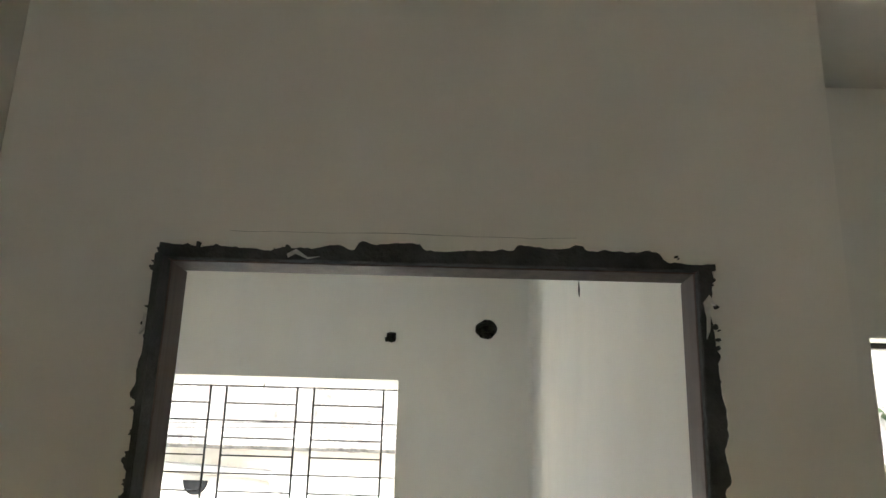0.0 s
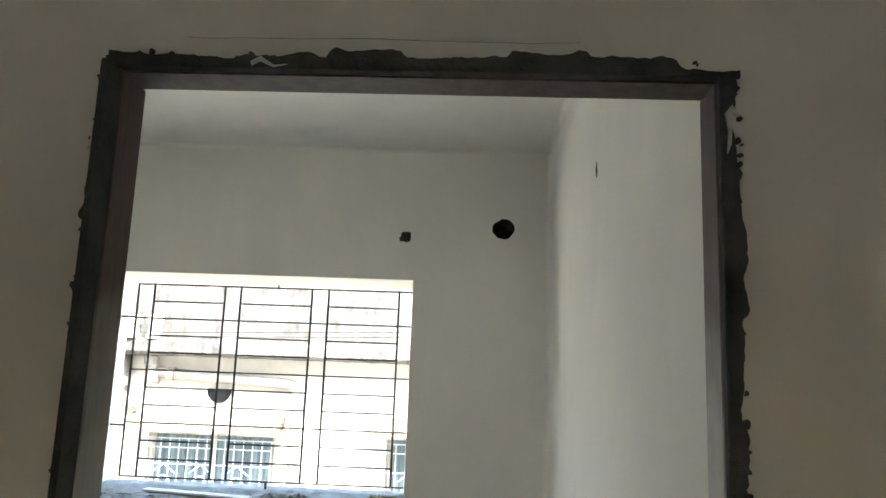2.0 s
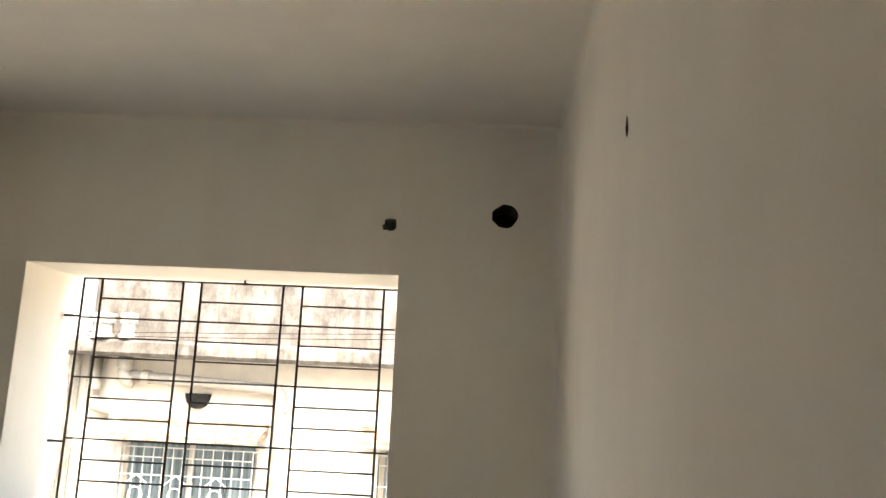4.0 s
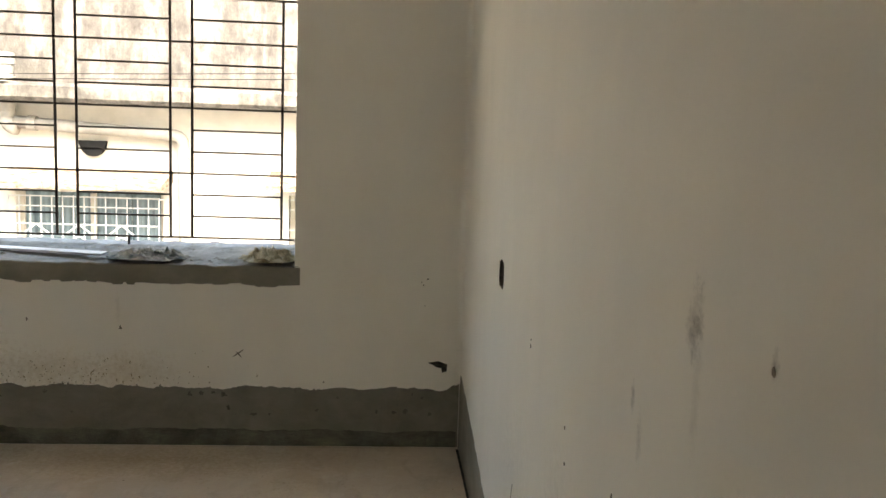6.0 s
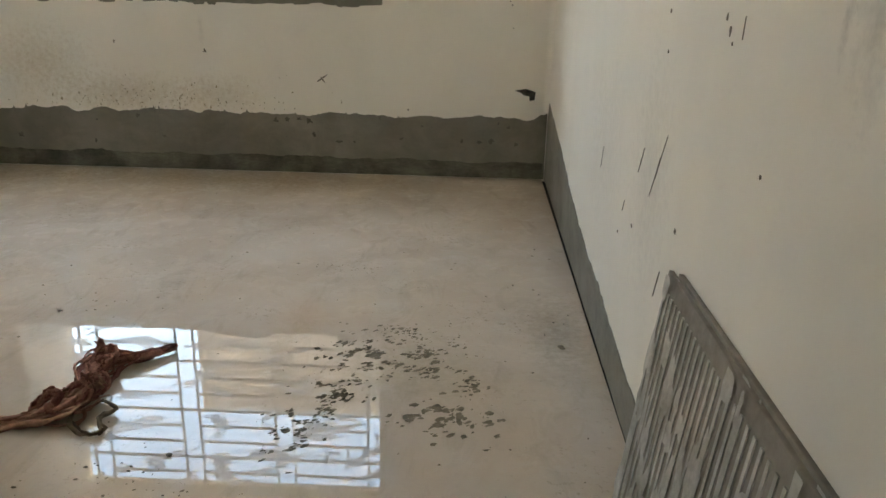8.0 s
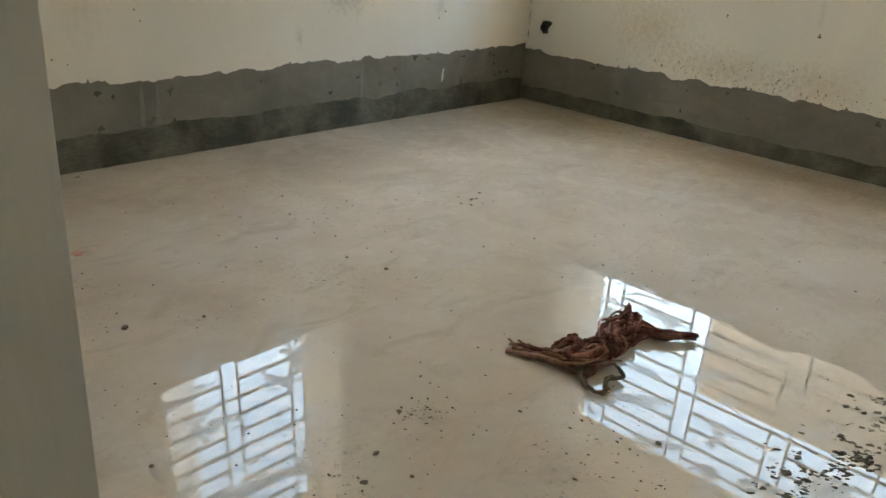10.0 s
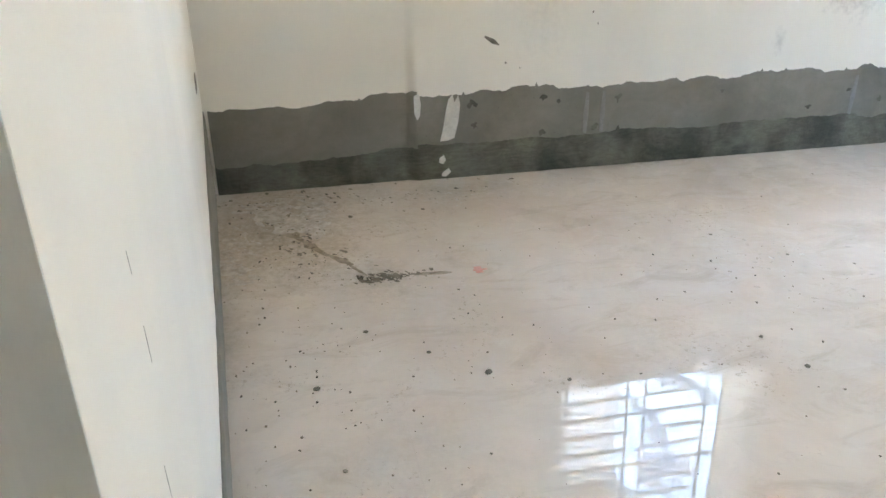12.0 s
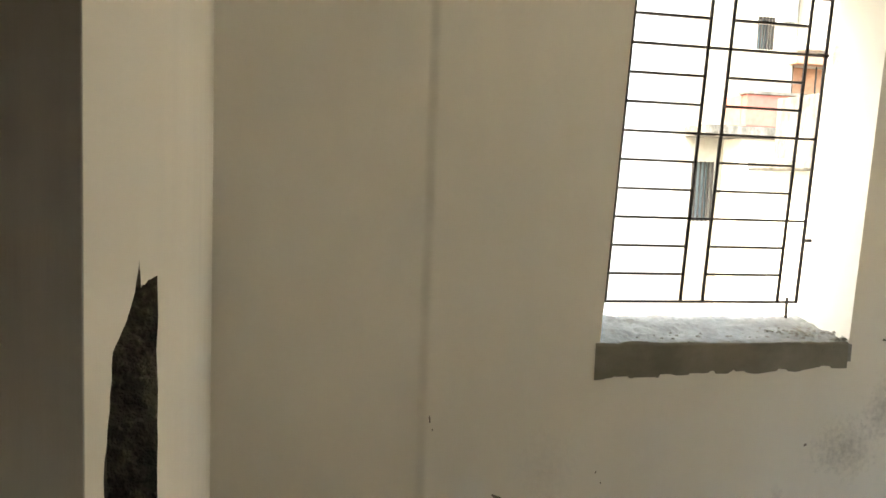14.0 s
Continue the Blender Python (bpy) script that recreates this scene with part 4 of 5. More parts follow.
paint_white = simple("white_primer_lick", (0.66, 0.64, 0.58), (0.76, 0.74, 0.69), 20, 0.7)
red_chalk = simple("red_chalk", (0.55, 0.24, 0.19), (0.58, 0.36, 0.29), 50, 0.9)
wall_mark = simple("dark_scuff", (0.12, 0.105, 0.085), (0.27, 0.24, 0.195), 40, 0.95)


def ribbon(bm, pts, w, rng, th=0.0016):
    """A twisted strip of cloth along points."""
    rows = []
    twist = rng.uniform(0, 6.28)
    n = len(pts)
    for i, p in enumerate(pts):
        d = (Vector(pts[min(i + 1, n - 1)]) - Vector(pts[max(i - 1, 0)])).normalized()
        side = d.cross(Vector((0, 0, 1)))
        side = side.normalized() if side.length > 1e-4 else Vector((1, 0, 0))
        up = side.cross(d)
        twist += rng.uniform(-0.6, 0.75)
        a = side * math.cos(twist) + up * math.sin(twist)
        b = d.cross(a)
        taper = w * (0.55 + 0.45 * math.sin(math.pi * (i + 0.6) / n))
        crease = 1 + 0.45 * math.sin(i * 1.7 + twist) * rng.uniform(0.3, 1.0)
        taper *= crease
        p = Vector(p) + Vector((rng.gauss(0, 1), rng.gauss(0, 1), rng.gauss(0, 0.6))) * min(0.0022, 0.35 * w)
        p.z = max(0.002, p.z)
        rows.append([bm.verts.new(q) for q in (p - a * taper, p + b * th - a * taper * 0.3, p + b * th * 2.5, p + a * taper, p - b * th, p - b * th - a * taper * 0.4)])
    for a, b in zip(rows, rows[1:]):
        for k in range(6):
            bm.faces.new((a[k], a[(k + 1) % 6], b[(k + 1) % 6], b[k]))
    bm.faces.new(rows[0][::-1])
    bm.faces.new(rows[-1])


def smooth_path(points, steps):
    out = []
    n = len(points)
    for i in range(n - 1):
        p0, p1, p2, p3 = (Vector(points[max(0, min(n - 1, k))]) for k in (i - 1, i, i + 1, i + 2))
        for s in range(steps):
            t = s / steps
            out.append(0.5 * ((2 * p1) + (p2 - p0) * t + (2 * p0 - 5 * p1 + 4 * p2 - p3) * t * t + (3 * p1 - p0 - 3 * p2 + p3) * t ** 3))
    out.append(Vector(points[-1]))
    return out


def floor_rag():
    r = random.Random(77)
    t = tagged(empty("floor_rag", (-0.66, 1.3, 0)), "twisted red-brown floor rag of torn cloth strips on the tiles", "rag")
    spine = [(-0.80, 1.175, 0.008), (-0.735, 1.185, 0.014), (-0.665, 1.235, 0.024), (-0.645, 1.30, 0.026), (-0.675, 1.40, 0.026), (-0.665, 1.455, 0.024), (-0.60, 1.48, 0.02), (-0.535, 1.548, 0.016)]

    def strand(bm, lo, hi, spread, w):
        pts = []
        off = Vector((r.gauss(0, 1), r.gauss(0, 1), 0)) * spread
        for k in range(lo, hi + 1):
            f = 0.9 if k in (0, 7) else (1.6 if k in (2, 3, 4, 5) else 0.8)
            if k >= 6:
                f *= 0.45
            q = Vector(spine[k]) + off * f + Vector((r.gauss(0, 0.008), r.gauss(0, 0.008), 0)) * f
            q.z = max(0.005, spine[k][2] * r.uniform(0.2, 1.35))
            pts.append(q)
        ribbon(bm, smooth_path(pts, 5), w * r.uniform(0.7, 1.3), r)

    for name, lo, hi, count, spread, mat in (("tail_strip", 0, 3, 34, 0.011, rag_pale), ("knotted_strip", 2, 6, 30, 0.0085, rag_cloth), ("arm_strip", 5, 7, 16, 0.0065, rag_cloth)):
        for _ in range(count):
            bm = bmesh.new()
            strand(bm, lo, hi, spread, r.choice((0.003, 0.0045, 0.0065, 0.0095)))
            under(part(name, bm, mat, smooth=True), t)
    for cx, cy, a0, rad in ((-0.655, 1.27, 0.4, 0.030), (-0.68, 1.45, 1.9, 0.034), (-0.70, 1.235, 3.0, 0.026), (-0.63, 1.31, 2.2, 0.028), (-0.66, 1.41, 0.0, 0.028)):
        for _ in range(12):
            bm = bmesh.new()
            ph, k = r.uniform(0, 6.28), r.uniform(0.5, 1.25)
            pts = [(cx + rad * k * math.cos(ph + s), cy + rad * k * math.sin(ph + s), 0.026 + 0.018 * math.sin(s * 1.3 + ph)) for s in (j * 0.55 for j in range(9))]
            ribbon(bm, smooth_path(pts, 3), r.choice((0.004, 0.006, 0.009)), r)
            under(part("fold_strip", bm, rag_cloth, smooth=True), t)
    for a, b, c, w in (((-0.70, 1.44, 0.02), (-0.685, 1.46, 0.05), (-0.675, 1.465, 0.072), 0.013), ((-0.62, 1.28, 0.03), (-0.605, 1.29, 0.05), (-0.60, 1.295, 0.055), 0.016), ((-0.66, 1.31, 0.04), (-0.635, 1.30, 0.055), (-0.61, 1.27, 0.03), 0.014), ((-0.70, 1.21, 0.02), (-0.68, 1.205, 0.035), (-0.655, 1.20, 0.01), 0.012)):
        bm = bmesh.new()
        ribbon(bm, smooth_path([a, b, c], 5), w, r)
        under(part("torn_flap", bm, rag_cloth if w < 0.014 else rag_pale, smooth=True), t)
    for _ in range(3):
        bm = bmesh.new()
        j = lambda s=0.006: r.uniform(-s, s)
        loop = [(-0.635 + j(), 1.24 + j(), 0.02), (-0.63 + j(), 1.19 + j(), 0.01), (-0.585 + j(), 1.15 + j(), 0.007), (-0.548 + j(), 1.165 + j(), 0.008), (-0.57 + j(), 1.20 + j(), 0.014), (-0.552 + j(), 1.245 + j(), 0.014), (-0.59 + j(), 1.262 + j(), 0.02)]
        ribbon(bm, smooth_path(loop, 5), 0.0048, r)
        under(part("loose_loop", bm, rag_grey, smooth=True), t)


floor_rag()


def leaning_tile(top_y0, length, height, foot, lean_x, back, name_label):
    """A spare tile on edge against the east wall, its ribbed back outward."""
    t = tagged(empty("floor_tile", (foot, top_y0 - length / 2, 0)), name_label, "tile", "spare tiles against the wall")
    ang = math.atan2(lean_x - foot, math.sqrt(max(1e-6, height ** 2 - (lean_x - foot) ** 2)))
    m = Matrix.Translation((foot, top_y0, 0.002)) @ Euler((0, ang, 0)).to_matrix().to_4x4()
    bm = bmesh.new()
    box(bm, (0, -length, 0), (0.009, 0, height))
    bmesh.ops.bevel(bm, geom=bm.edges[:], offset=0.001, segments=1, affect="EDGES")
    bm.transform(m)
    under(part("body", bm, back), t)
    bm = bmesh.new()
    r = random.Random(9)
    n, k = 26, 20
    for i in range(n):
        y = -length + 0.012 + (length - 0.024) * i / (n - 1)
        box(bm, (-0.0022, y - 0.004, 0.01), (-0.0001, y + 0.004, height - 0.03))
    bm.transform(m)
    under(part("rib", bm, tile_residue), t)
    bm = bmesh.new()
    for i in range(70):
        y, z = r.uniform(-length, 0), r.uniform(0, height)
        pts = blob_loop(y, z, r.uniform(0.006, 0.02), r.uniform(0.02, 0.06), 9, r, 0.4)
        bm.faces.new([bm.verts.new((-0.0028 - 0.0006 * (i % 3), max(-length + 0.002, min(-0.002, u)), max(0.002, min(height - 0.002, v)))) for u, v in pts])
    bm.transform(m)
    under(part("residue", bm, tile_residue, label="smeared white adhesive residue"), t)


leaning_tile(0.985, 0.60, 0.475, 0.478, 0.534, tile_back, "spare floor tile leaning on the wall with its ribbed back outward")
leaning_tile(0.955, 0.60, 0.480, 0.489, 0.5425, tile_back, "second spare floor tile leaning behind the first")


def crumpled(name, cx, cy, z, rx, ry, h, mat, seed, label):
    """A dropped rag: a folded sheet with sharp creases."""
    bm = bmesh.new()
    n = 44
    grid = []
    for i in range(n + 1):
        row = []
        for j in range(n + 1):
            u, v = i / n * 2 - 1, j / n * 2 - 1
            ang, rad = math.atan2(v, u), max(abs(u), abs(v))
            edge = 1 + 0.28 * noise.noise(Vector((math.cos(ang) * 1.7, math.sin(ang) * 1.7, seed)))
            x, y = math.cos(ang) * rad * edge, math.sin(ang) * rad * edge
            fold = 1 - abs(noise.noise(Vector((x * 2.4 + seed, y * 3.6, seed * 1.7)))) * 2.6
            fold2 = 1 - abs(noise.noise(Vector((x * 5.0, y * 6.5 + seed, seed)))) * 2.4
            env = max(0.0, 1 - rad ** 3)
            zz = z + 0.003 + h * env * (0.55 * max(0.0, fold) ** 2 + 0.45 * max(0.0, fold2) ** 2) + 0.004 * (1 - env) * fold2
            row.append(bm.verts.new((cx + rx * x + 0.02 * noise.noise(Vector((x * 3, y * 3, 9))), cy + ry * y, max(z + 0.001, zz))))
        grid.append(row)
    for i in range(n):
        for j in range(n):
            bm.faces.new((grid[i][j], grid[i + 1][j], grid[i + 1][j + 1], grid[i][j + 1]))
    ob = part(name, bm, mat, smooth=True)
    s = ob.modifiers.new("thickness", "SOLIDIFY")
    s.thickness = 0.002
    return tagged(ob, label, "rag")


crumpled("cloth", -0.96, 3.61, 0.886, 0.20, 0.14, 0.06, cloth_blue, 3.3, "crumpled grey-blue rag on the cement sill")
crumpled("cloth", -0.385, 3.62, 0.888, 0.15, 0.14, 0.075, cloth_yellow, 8.1, "crumpled dirty yellow rag on the cement sill")
bm = boxed((-0.36, -0.032, 0), (0.36, 0.032, 0.011), 0.002)
bm.transform(Matrix.Translation((-1.50, 3.68, 0.898)) @ Euler((0.08, 0.0, radians(-15))).to_matrix().to_4x4())
tagged(part("trim_strip", bm, trim_white), "short white plastic trim strip lying on the sill", "trim strip")


def lumps(name, spots_list, mat, seed, label, category):
    """Loose crumbs as one heap of small broken solids: (x, y, z, spread x, spread y, count, size)."""
    r = random.Random(seed)
    verts, faces = [], []
    for x, y, z, sx, sy, count, size in spots_list:
        for _ in range(count):
            s = size * r.uniform(0.35, 1.0) ** 1.5
            c = Vector((x + r.gauss(0, sx), y + r.gauss(0, sy), z))
            k = len(verts)
            a0 = r.uniform(0, 6.28)
            for i in range(5):
                a = a0 + i * math.tau / 5
                q = s * r.uniform(0.45, 1.4)
                verts.append((c.x + q * math.cos(a) * 1.2, c.y + q * math.sin(a) * 0.85, c.z))
            for i in range(5):
                a = a0 + 0.4 + i * math.tau / 5
                q = s * r.uniform(0.35, 0.7)
                verts.append((c.x + q * math.cos(a), c.y + q * math.sin(a), c.z + s * r.uniform(0.2, 0.75)))
            for i in range(5):
                j = (i + 1) % 5
                faces += [(k + i, k + j, k + 5 + j, k + 5 + i)]
            faces.append(tuple(k + 5 + i for i in range(5)))
    me = bpy.data.meshes.new(name)
    me.from_pydata(verts, [], faces)
    me.materials.append(mat)
    return tagged(new(name, me), label, category, "", "stuff")


lumps("floor_grit", [(-1.0, 1.5, 0, 0.8, 0.9, 110, 0.003), (-1.6, 0.5, 0, 0.45, 0.3, 46, 0.0034), (-0.7, 0.78, 0, 0.12, 0.1, 14, 0.003), (-2.1, 0.1, 0, 0.25, 0.12, 40, 0.0035),
                     (-1.6, 0.06, 0, 0.3, 0.06, 26, 0.004), (0.3, 1.7, 0, 0.15, 0.4, 30, 0.004), (-1.57, 1.9, 0, 0.05, 0.05, 9, 0.006), (-1.2, 0.25, 0, 0.25, 0.2, 34, 0.0035),
                     (-0.88, 1.82, 0, 0.08, 0.03, 9, 0.004), (-0.2, 2.2, 0, 0.4, 0.3, 24, 0.004), (-1.46, 0.53, 0, 0.03, 0.05, 6, 0.004), (-0.66, 0.60, 0, 0.1, 0.07, 8, 0.004), (-1.95, 1.4, 0, 0.3, 0.4, 36, 0.004)],
      grit_mat, 101, "dark mortar crumbs scattered over the tiles", "grit")
lumps("sill_rubble", [(-1.9, 3.62, 0.885, 0.14, 0.08, 60, 0.014), (-0.7, 3.66, 0.885, 0.1, 0.09, 60, 0.011), (-1.3, 3.8, 0.905, 0.4, 0.05, 90, 0.009), (-0.32, 3.56, 0.876, 0.06, 0.04, 26, 0.012)], cement, 102, "broken mortar crumbs on the window sill", "rubble")
lumps("sill_rubble", [(-2.72, 2.05, 1.025, 0.05, 0.08, 70, 0.014), (-2.7, 1.6, 1.02, 0.05, 0.25, 60, 0.009), (-2.64, 2.15, 1.012, 0.01, 0.02, 16, 0.016)], cement, 103, "broken mortar crumbs on the window sill", "rubble")


def pebble(x, y, s, seed):
    bm = bmesh.new()
    bmesh.ops.create_icosphere(bm, subdivisions=2, radius=s)
    for v in bm.verts:
        v.co *= 1 + 1.1 * noise.noise(v.co * 110 + Vector((seed, 0, 0)))
        v.co.z = max(-0.3 * s, v.co.z * 0.45)
    bm.transform(Matrix.Translation((x, y, 0.3 * s)))
    tagged(part("mortar_lump", bm, mud), "small brown mortar lump on the tiles", "lump", "mortar lumps")


for i, (x, y, s) in enumerate(((0.457, 1.649, 0.014), (-1.318, 1.242, 0.009), (-1.449, 1.205, 0.008), (-0.793, 0.786, 0.009), (-0.722, 0.664, 0.009), (-0.676, 0.593, 0.010), (-0.632, 0.669, 0.006), (-1.447, 0.54, 0.011), (-0.954, 0.345, 0.006),
                               (-1.37, 0.865, 0.006), (-0.859, 0.915, 0.006), (-0.632, 0.977, 0.007), (-0.382, 1.10, 0.009), (-1.82, 1.518, 0.007), (-0.97, 1.60, 0.006), (-1.669, 0.291, 0.009), (-1.551, 0.427, 0.008), (-1.464, 0.163, 0.010),
                               (-1.985, 1.369, 0.007), (-1.384, 0.705, 0.007), (-1.199, 0.198, 0.007), (0.0, 1.50, 0.009), (-1.572, 1.884, 0.010), (-1.57, 1.915, 0.008))):
    pebble(x, y, s * 0.62, i * 3.7)
lumps("floor_grit", [(-1.572, 1.90, 0, 0.035, 0.05, 5, 0.0079), (-0.75, 0.836, 0, 0.04, 0.05, 22, 0.0040), (-0.48, 1.06, 0, 0.07, 0.04, 14, 0.0043), (-1.59, 0.66, 0, 0.10, 0.12, 16, 0.0043), (-0.80, 0.60, 0, 0.10, 0.09, 13, 0.0043), (-1.74, 1.40, 0, 0.14, 0.16, 22, 0.0047),
                     (-1.50, 0.16, 0, 0.16, 0.09, 25, 0.0047), (-2.0, 0.05, 0, 0.12, 0.07, 22, 0.0050), (-2.35, 0.08, 0, 0.12, 0.10, 25, 0.0058), (-1.15, 0.30, 0, 0.22, 0.12, 19, 0.0036), (-1.0, 1.7, 0, 0.5, 0.5, 33, 0.0043), (0.40, 1.9, 0, 0.08, 0.25, 16, 0.0043),
                     (-0.30, 2.2, 0, 0.06, 0.02, 6, 0.0050), (-1.95, 0.9, 0, 0.3, 0.3, 22, 0.0043)], dark_grit, 105, "dark hardened mortar crumbs scattered over the tiles", "grit")


def splats(name, zones, mat, seed, label):
    """Thin dried smears stuck to the floor, too many to count."""
    r = random.Random(seed)
    verts, faces = [], []
    for x, y, sx, sy, count, size in zones:
        caked = sx * sy < 0.0011
        k_spread = 0.9 if caked else 1.15
        for _ in range(count * (2 if caked else 8)):
            cx, cy, s = x + r.gauss(0, sx * k_spread), y + r.gauss(0, sy * k_spread), size * 0.85 * r.uniform(0.15, 1.0) ** 2.4
            if not caked and noise.noise(Vector((cx * 26, cy * 26, 3.3))) + 0.6 * noise.noise(Vector((cx * 70, cy * 70, 1.1))) < 0.03:
                continue
            ph, el, k, h = r.gauss(0.75, 0.35), r.uniform(0.3, 0.8), len(verts), r.uniform(0.0004, 0.0014)
            n = 9
            for lift, sc in ((0.0002, 1.0), (h, 0.75)):
                for i in range(n):
                    a = i * math.tau / n
                    q = s * sc * r.uniform(0.5, 1.35)
                    u, v = q * math.cos(a), q * math.sin(a) * el
                    verts.append((cx + u * math.cos(ph) - v * math.sin(ph), cy + u * math.sin(ph) + v * math.cos(ph), lift))
            for i in range(n):
                j = (i + 1) % n
                faces.append((k + i, k + j, k + n + j, k + n + i))
            faces.append(tuple(k + n + i for i in range(n)))
    me = bpy.data.meshes.new(name)
    me.from_pydata(verts, [], faces)
    me.materials.append(mat)
    return tagged(new(name, me), label, "dried mud", "", "stuff")


splats("dried_mud", [(0.03, 1.715, 0.03, 0.03, 36, 0.010), (-0.05, 1.56, 0.045, 0.055, 90, 0.013), (0.10, 1.53, 0.045, 0.045, 70, 0.012), (0.225, 1.43, 0.026, 0.026, 30, 0.012), (0.15, 1.29, 0.05, 0.035, 60, 0.015),
                     (-0.16, 1.22, 0.03, 0.05, 40, 0.011), (-0.10, 1.36, 0.03, 0.04, 36, 0.012), (0.12, 1.65, 0.05, 0.06, 30, 0.008), (-1.93, 0.385, 0.013, 0.05, 120, 0.013), (-2.23, 0.16, 0.06, 0.03, 40, 0.010), (-2.06, 0.26, 0.05, 0.03, 16, 0.012),
                     (-2.5, 0.12, 0.05, 0.12, 36, 0.014), (-2.5, 0.62, 0.05, 0.15, 26, 0.01), (-0.75, 0.81, 0.03, 0.035, 24, 0.007), (-0.4, 0.97, 0.12, 0.05, 30, 0.006)], mud, 104, "dried dark mud smears on the tiles")


splats("cement_flakes", [(-2.43, 0.12, 0.045, 0.05, 60, 0.045), (-2.33, 0.19, 0.05, 0.03, 50, 0.04), (-2.12, -0.02, 0.09, 0.03, 30, 0.035), (-1.92, 0.50, 0.05, 0.05, 12, 0.012), (-1.75, 1.50, 0.10, 0.10, 20, 0.012), (-2.45, 0.66, 0.04, 0.08, 16, 0.012)], cement_flake, 106, "pale thin cement flakes stuck to the tiles")


# ---- marks on walls ----
def mark(parent, name, place, pts, mat, proud=0.0015):
    bm = bmesh.new()
    lo = [bm.verts.new(place(u, v, -0.001)) for u, v in pts]
    hi = [bm.verts.new(place(u, v, proud)) for u, v in pts]
    bm.faces.new(hi)
    for i in range(len(pts)):
        j = (i + 1) % len(pts)
        bm.faces.new((lo[i], lo[j], hi[j], hi[i]))
    return part(name, bm, mat, parent)


def streak(u0, v0, u1, v1, w, r):
    """A thin tapering scratch outline."""
    d = Vector((u1 - u0, v1 - v0)).normalized()
    s = Vector((-d.y, d.x))
    n = 6
    side = [(u0 + (u1 - u0) * i / n, v0 + (v1 - v0) * i / n, w * math.sin(math.pi * (0.1 + 0.8 * i / n)) * r.uniform(0.5, 1.2)) for i in range(n + 1)]
    return [(u + s.x * k, v + s.y * k) for u, v, k in side] + [(u - s.x * k, v - s.y * k) for u, v, k in side[::-1]]


def on_n(u, v, d):
    return (u, NORTH - d, v)


def on_e(u, v, d):
    return (east_x(u) - d, u, v)


def on_w(u, v, d):
    return (WEST + d, u, v)


def on_s(u, v, d):
    return (u, south_y(u) + d, v)


def on_hall(u, v, d):
    return (u, HALL - d, v)


r = random.Random(41)
for u, v, a, b in ((0.915, 0.875, 0.006, 0.010), (0.893, 0.857, 0.007, 0.012), (0.878, 0.842, 0.004, 0.005), (1.663, 0.939, 0.008, 0.009), (1.66, 0.955, 0.005, 0.005), (0.437, 1.204, 0.006, 0.010),
                   (1.25, 0.87, 0.008, 0.006), (1.24, 0.80, 0.007, 0.006), (0.70, 0.70, 0.004, 0.006), (1.05, 0.52, 0.01, 0.008), (1.4, 0.42, 0.012, 0.008), (1.55, 0.36, 0.012, 0.006)):
    mark(wall_east, "chip", on_e, blob_loop(u, v, a * 0.45, b * 0.5, 9, r, 0.5), wall_mark)
for q in ((0.582, 1.010, 0.584, 1.0, 0.0018), (0.835, 0.88, 0.838, 0.85, 0.002), (1.17, 0.66, 1.27, 0.52, 0.0035), (1.21, 0.61, 1.235, 0.565, 0.006), (1.35, 0.60, 1.39, 0.54, 0.0015), (1.5, 0.45, 1.52, 0.42, 0.002), (1.12, 0.42, 1.15, 0.36, 0.005), (1.85, 0.5, 1.87, 0.44, 0.003)):
    mark(wall_east, "scratch", on_e, streak(*q[:4], q[4] * 0.3, r), wall_mark)
for u, v, a, b in ((-1.054, 0.565, 0.012, 0.016), (0.39, 0.83, 0.007, 0.006), (0.372, 0.80, 0.006, 0.005), (0.362, 0.815, 0.004, 0.004), (0.38, 0.70, 0.004, 0.004), (-2.555, 0.60, 0.008, 0.014), (-0.1, 0.315, 0.006, 0.006), (-1.48, 0.6, 0.006, 0.012)):
    mark(wall_north, "chip", on_n, blob_loop(u, v, a * 0.6, b * 0.65, 9, r, 0.55), wall_mark)
for q in ((-0.53, 0.435, -0.48, 0.47, 0.004), (-0.515, 0.46, -0.49, 0.43, 0.003)):
    mark(wall_north, "scratch", on_n, streak(*q[:4], q[4], r), wall_mark)
for i in range(16):
    mark(wall_north, "chip", on_n, blob_loop(-2.611 + r.uniform(0, 0.004), 0.31 + r.random() * 0.62, r.uniform(0.001, 0.0022), r.uniform(0.003, 0.02), 8, r, 0.6), wall_mark)
for u, v, a, b in ((0.90, 0.395, 0.006, 0.006), (0.95, 0.375, 0.004, 0.004), (2.02, 0.62, 0.01, 0.01), (2.79, 0.56, 0.008, 0.012), (2.81, 0.50, 0.01, 0.008), (2.77, 0.47, 0.006, 0.006), (0.60, 0.754, 0.005, 0.018), (0.61, 0.72, 0.004, 0.008), (1.2, 0.55, 0.005, 0.007), (1.22, 0.51, 0.004, 0.006)):
    mark(wall_west, "chip", on_w, blob_loop(u, v, a * 0.5, b * 0.55, 9, r, 0.55), wall_mark)
mark(wall_west, "scratch", on_w, streak(0.825, 0.485, 0.875, 0.455, 0.007, r), wall_mark)
for u, v, a in ((-0.63, 0.75, 0.016), (-0.64, 0.67, 0.028), (-0.60, 0.56, 0.028)):
    mark(wall_south_west if u < -0.72 else wall_south, "scratch", on_s, streak(u, v - a * 0.7, u + 0.005, v + a * 0.7, 0.0006, r), wall_mark, 0.0003)
mark(wall_south_west, "chip", on_s, blob_loop(-2.4, 0.44, 0.05, 0.022, 8, r, 0.4), wall_mark)
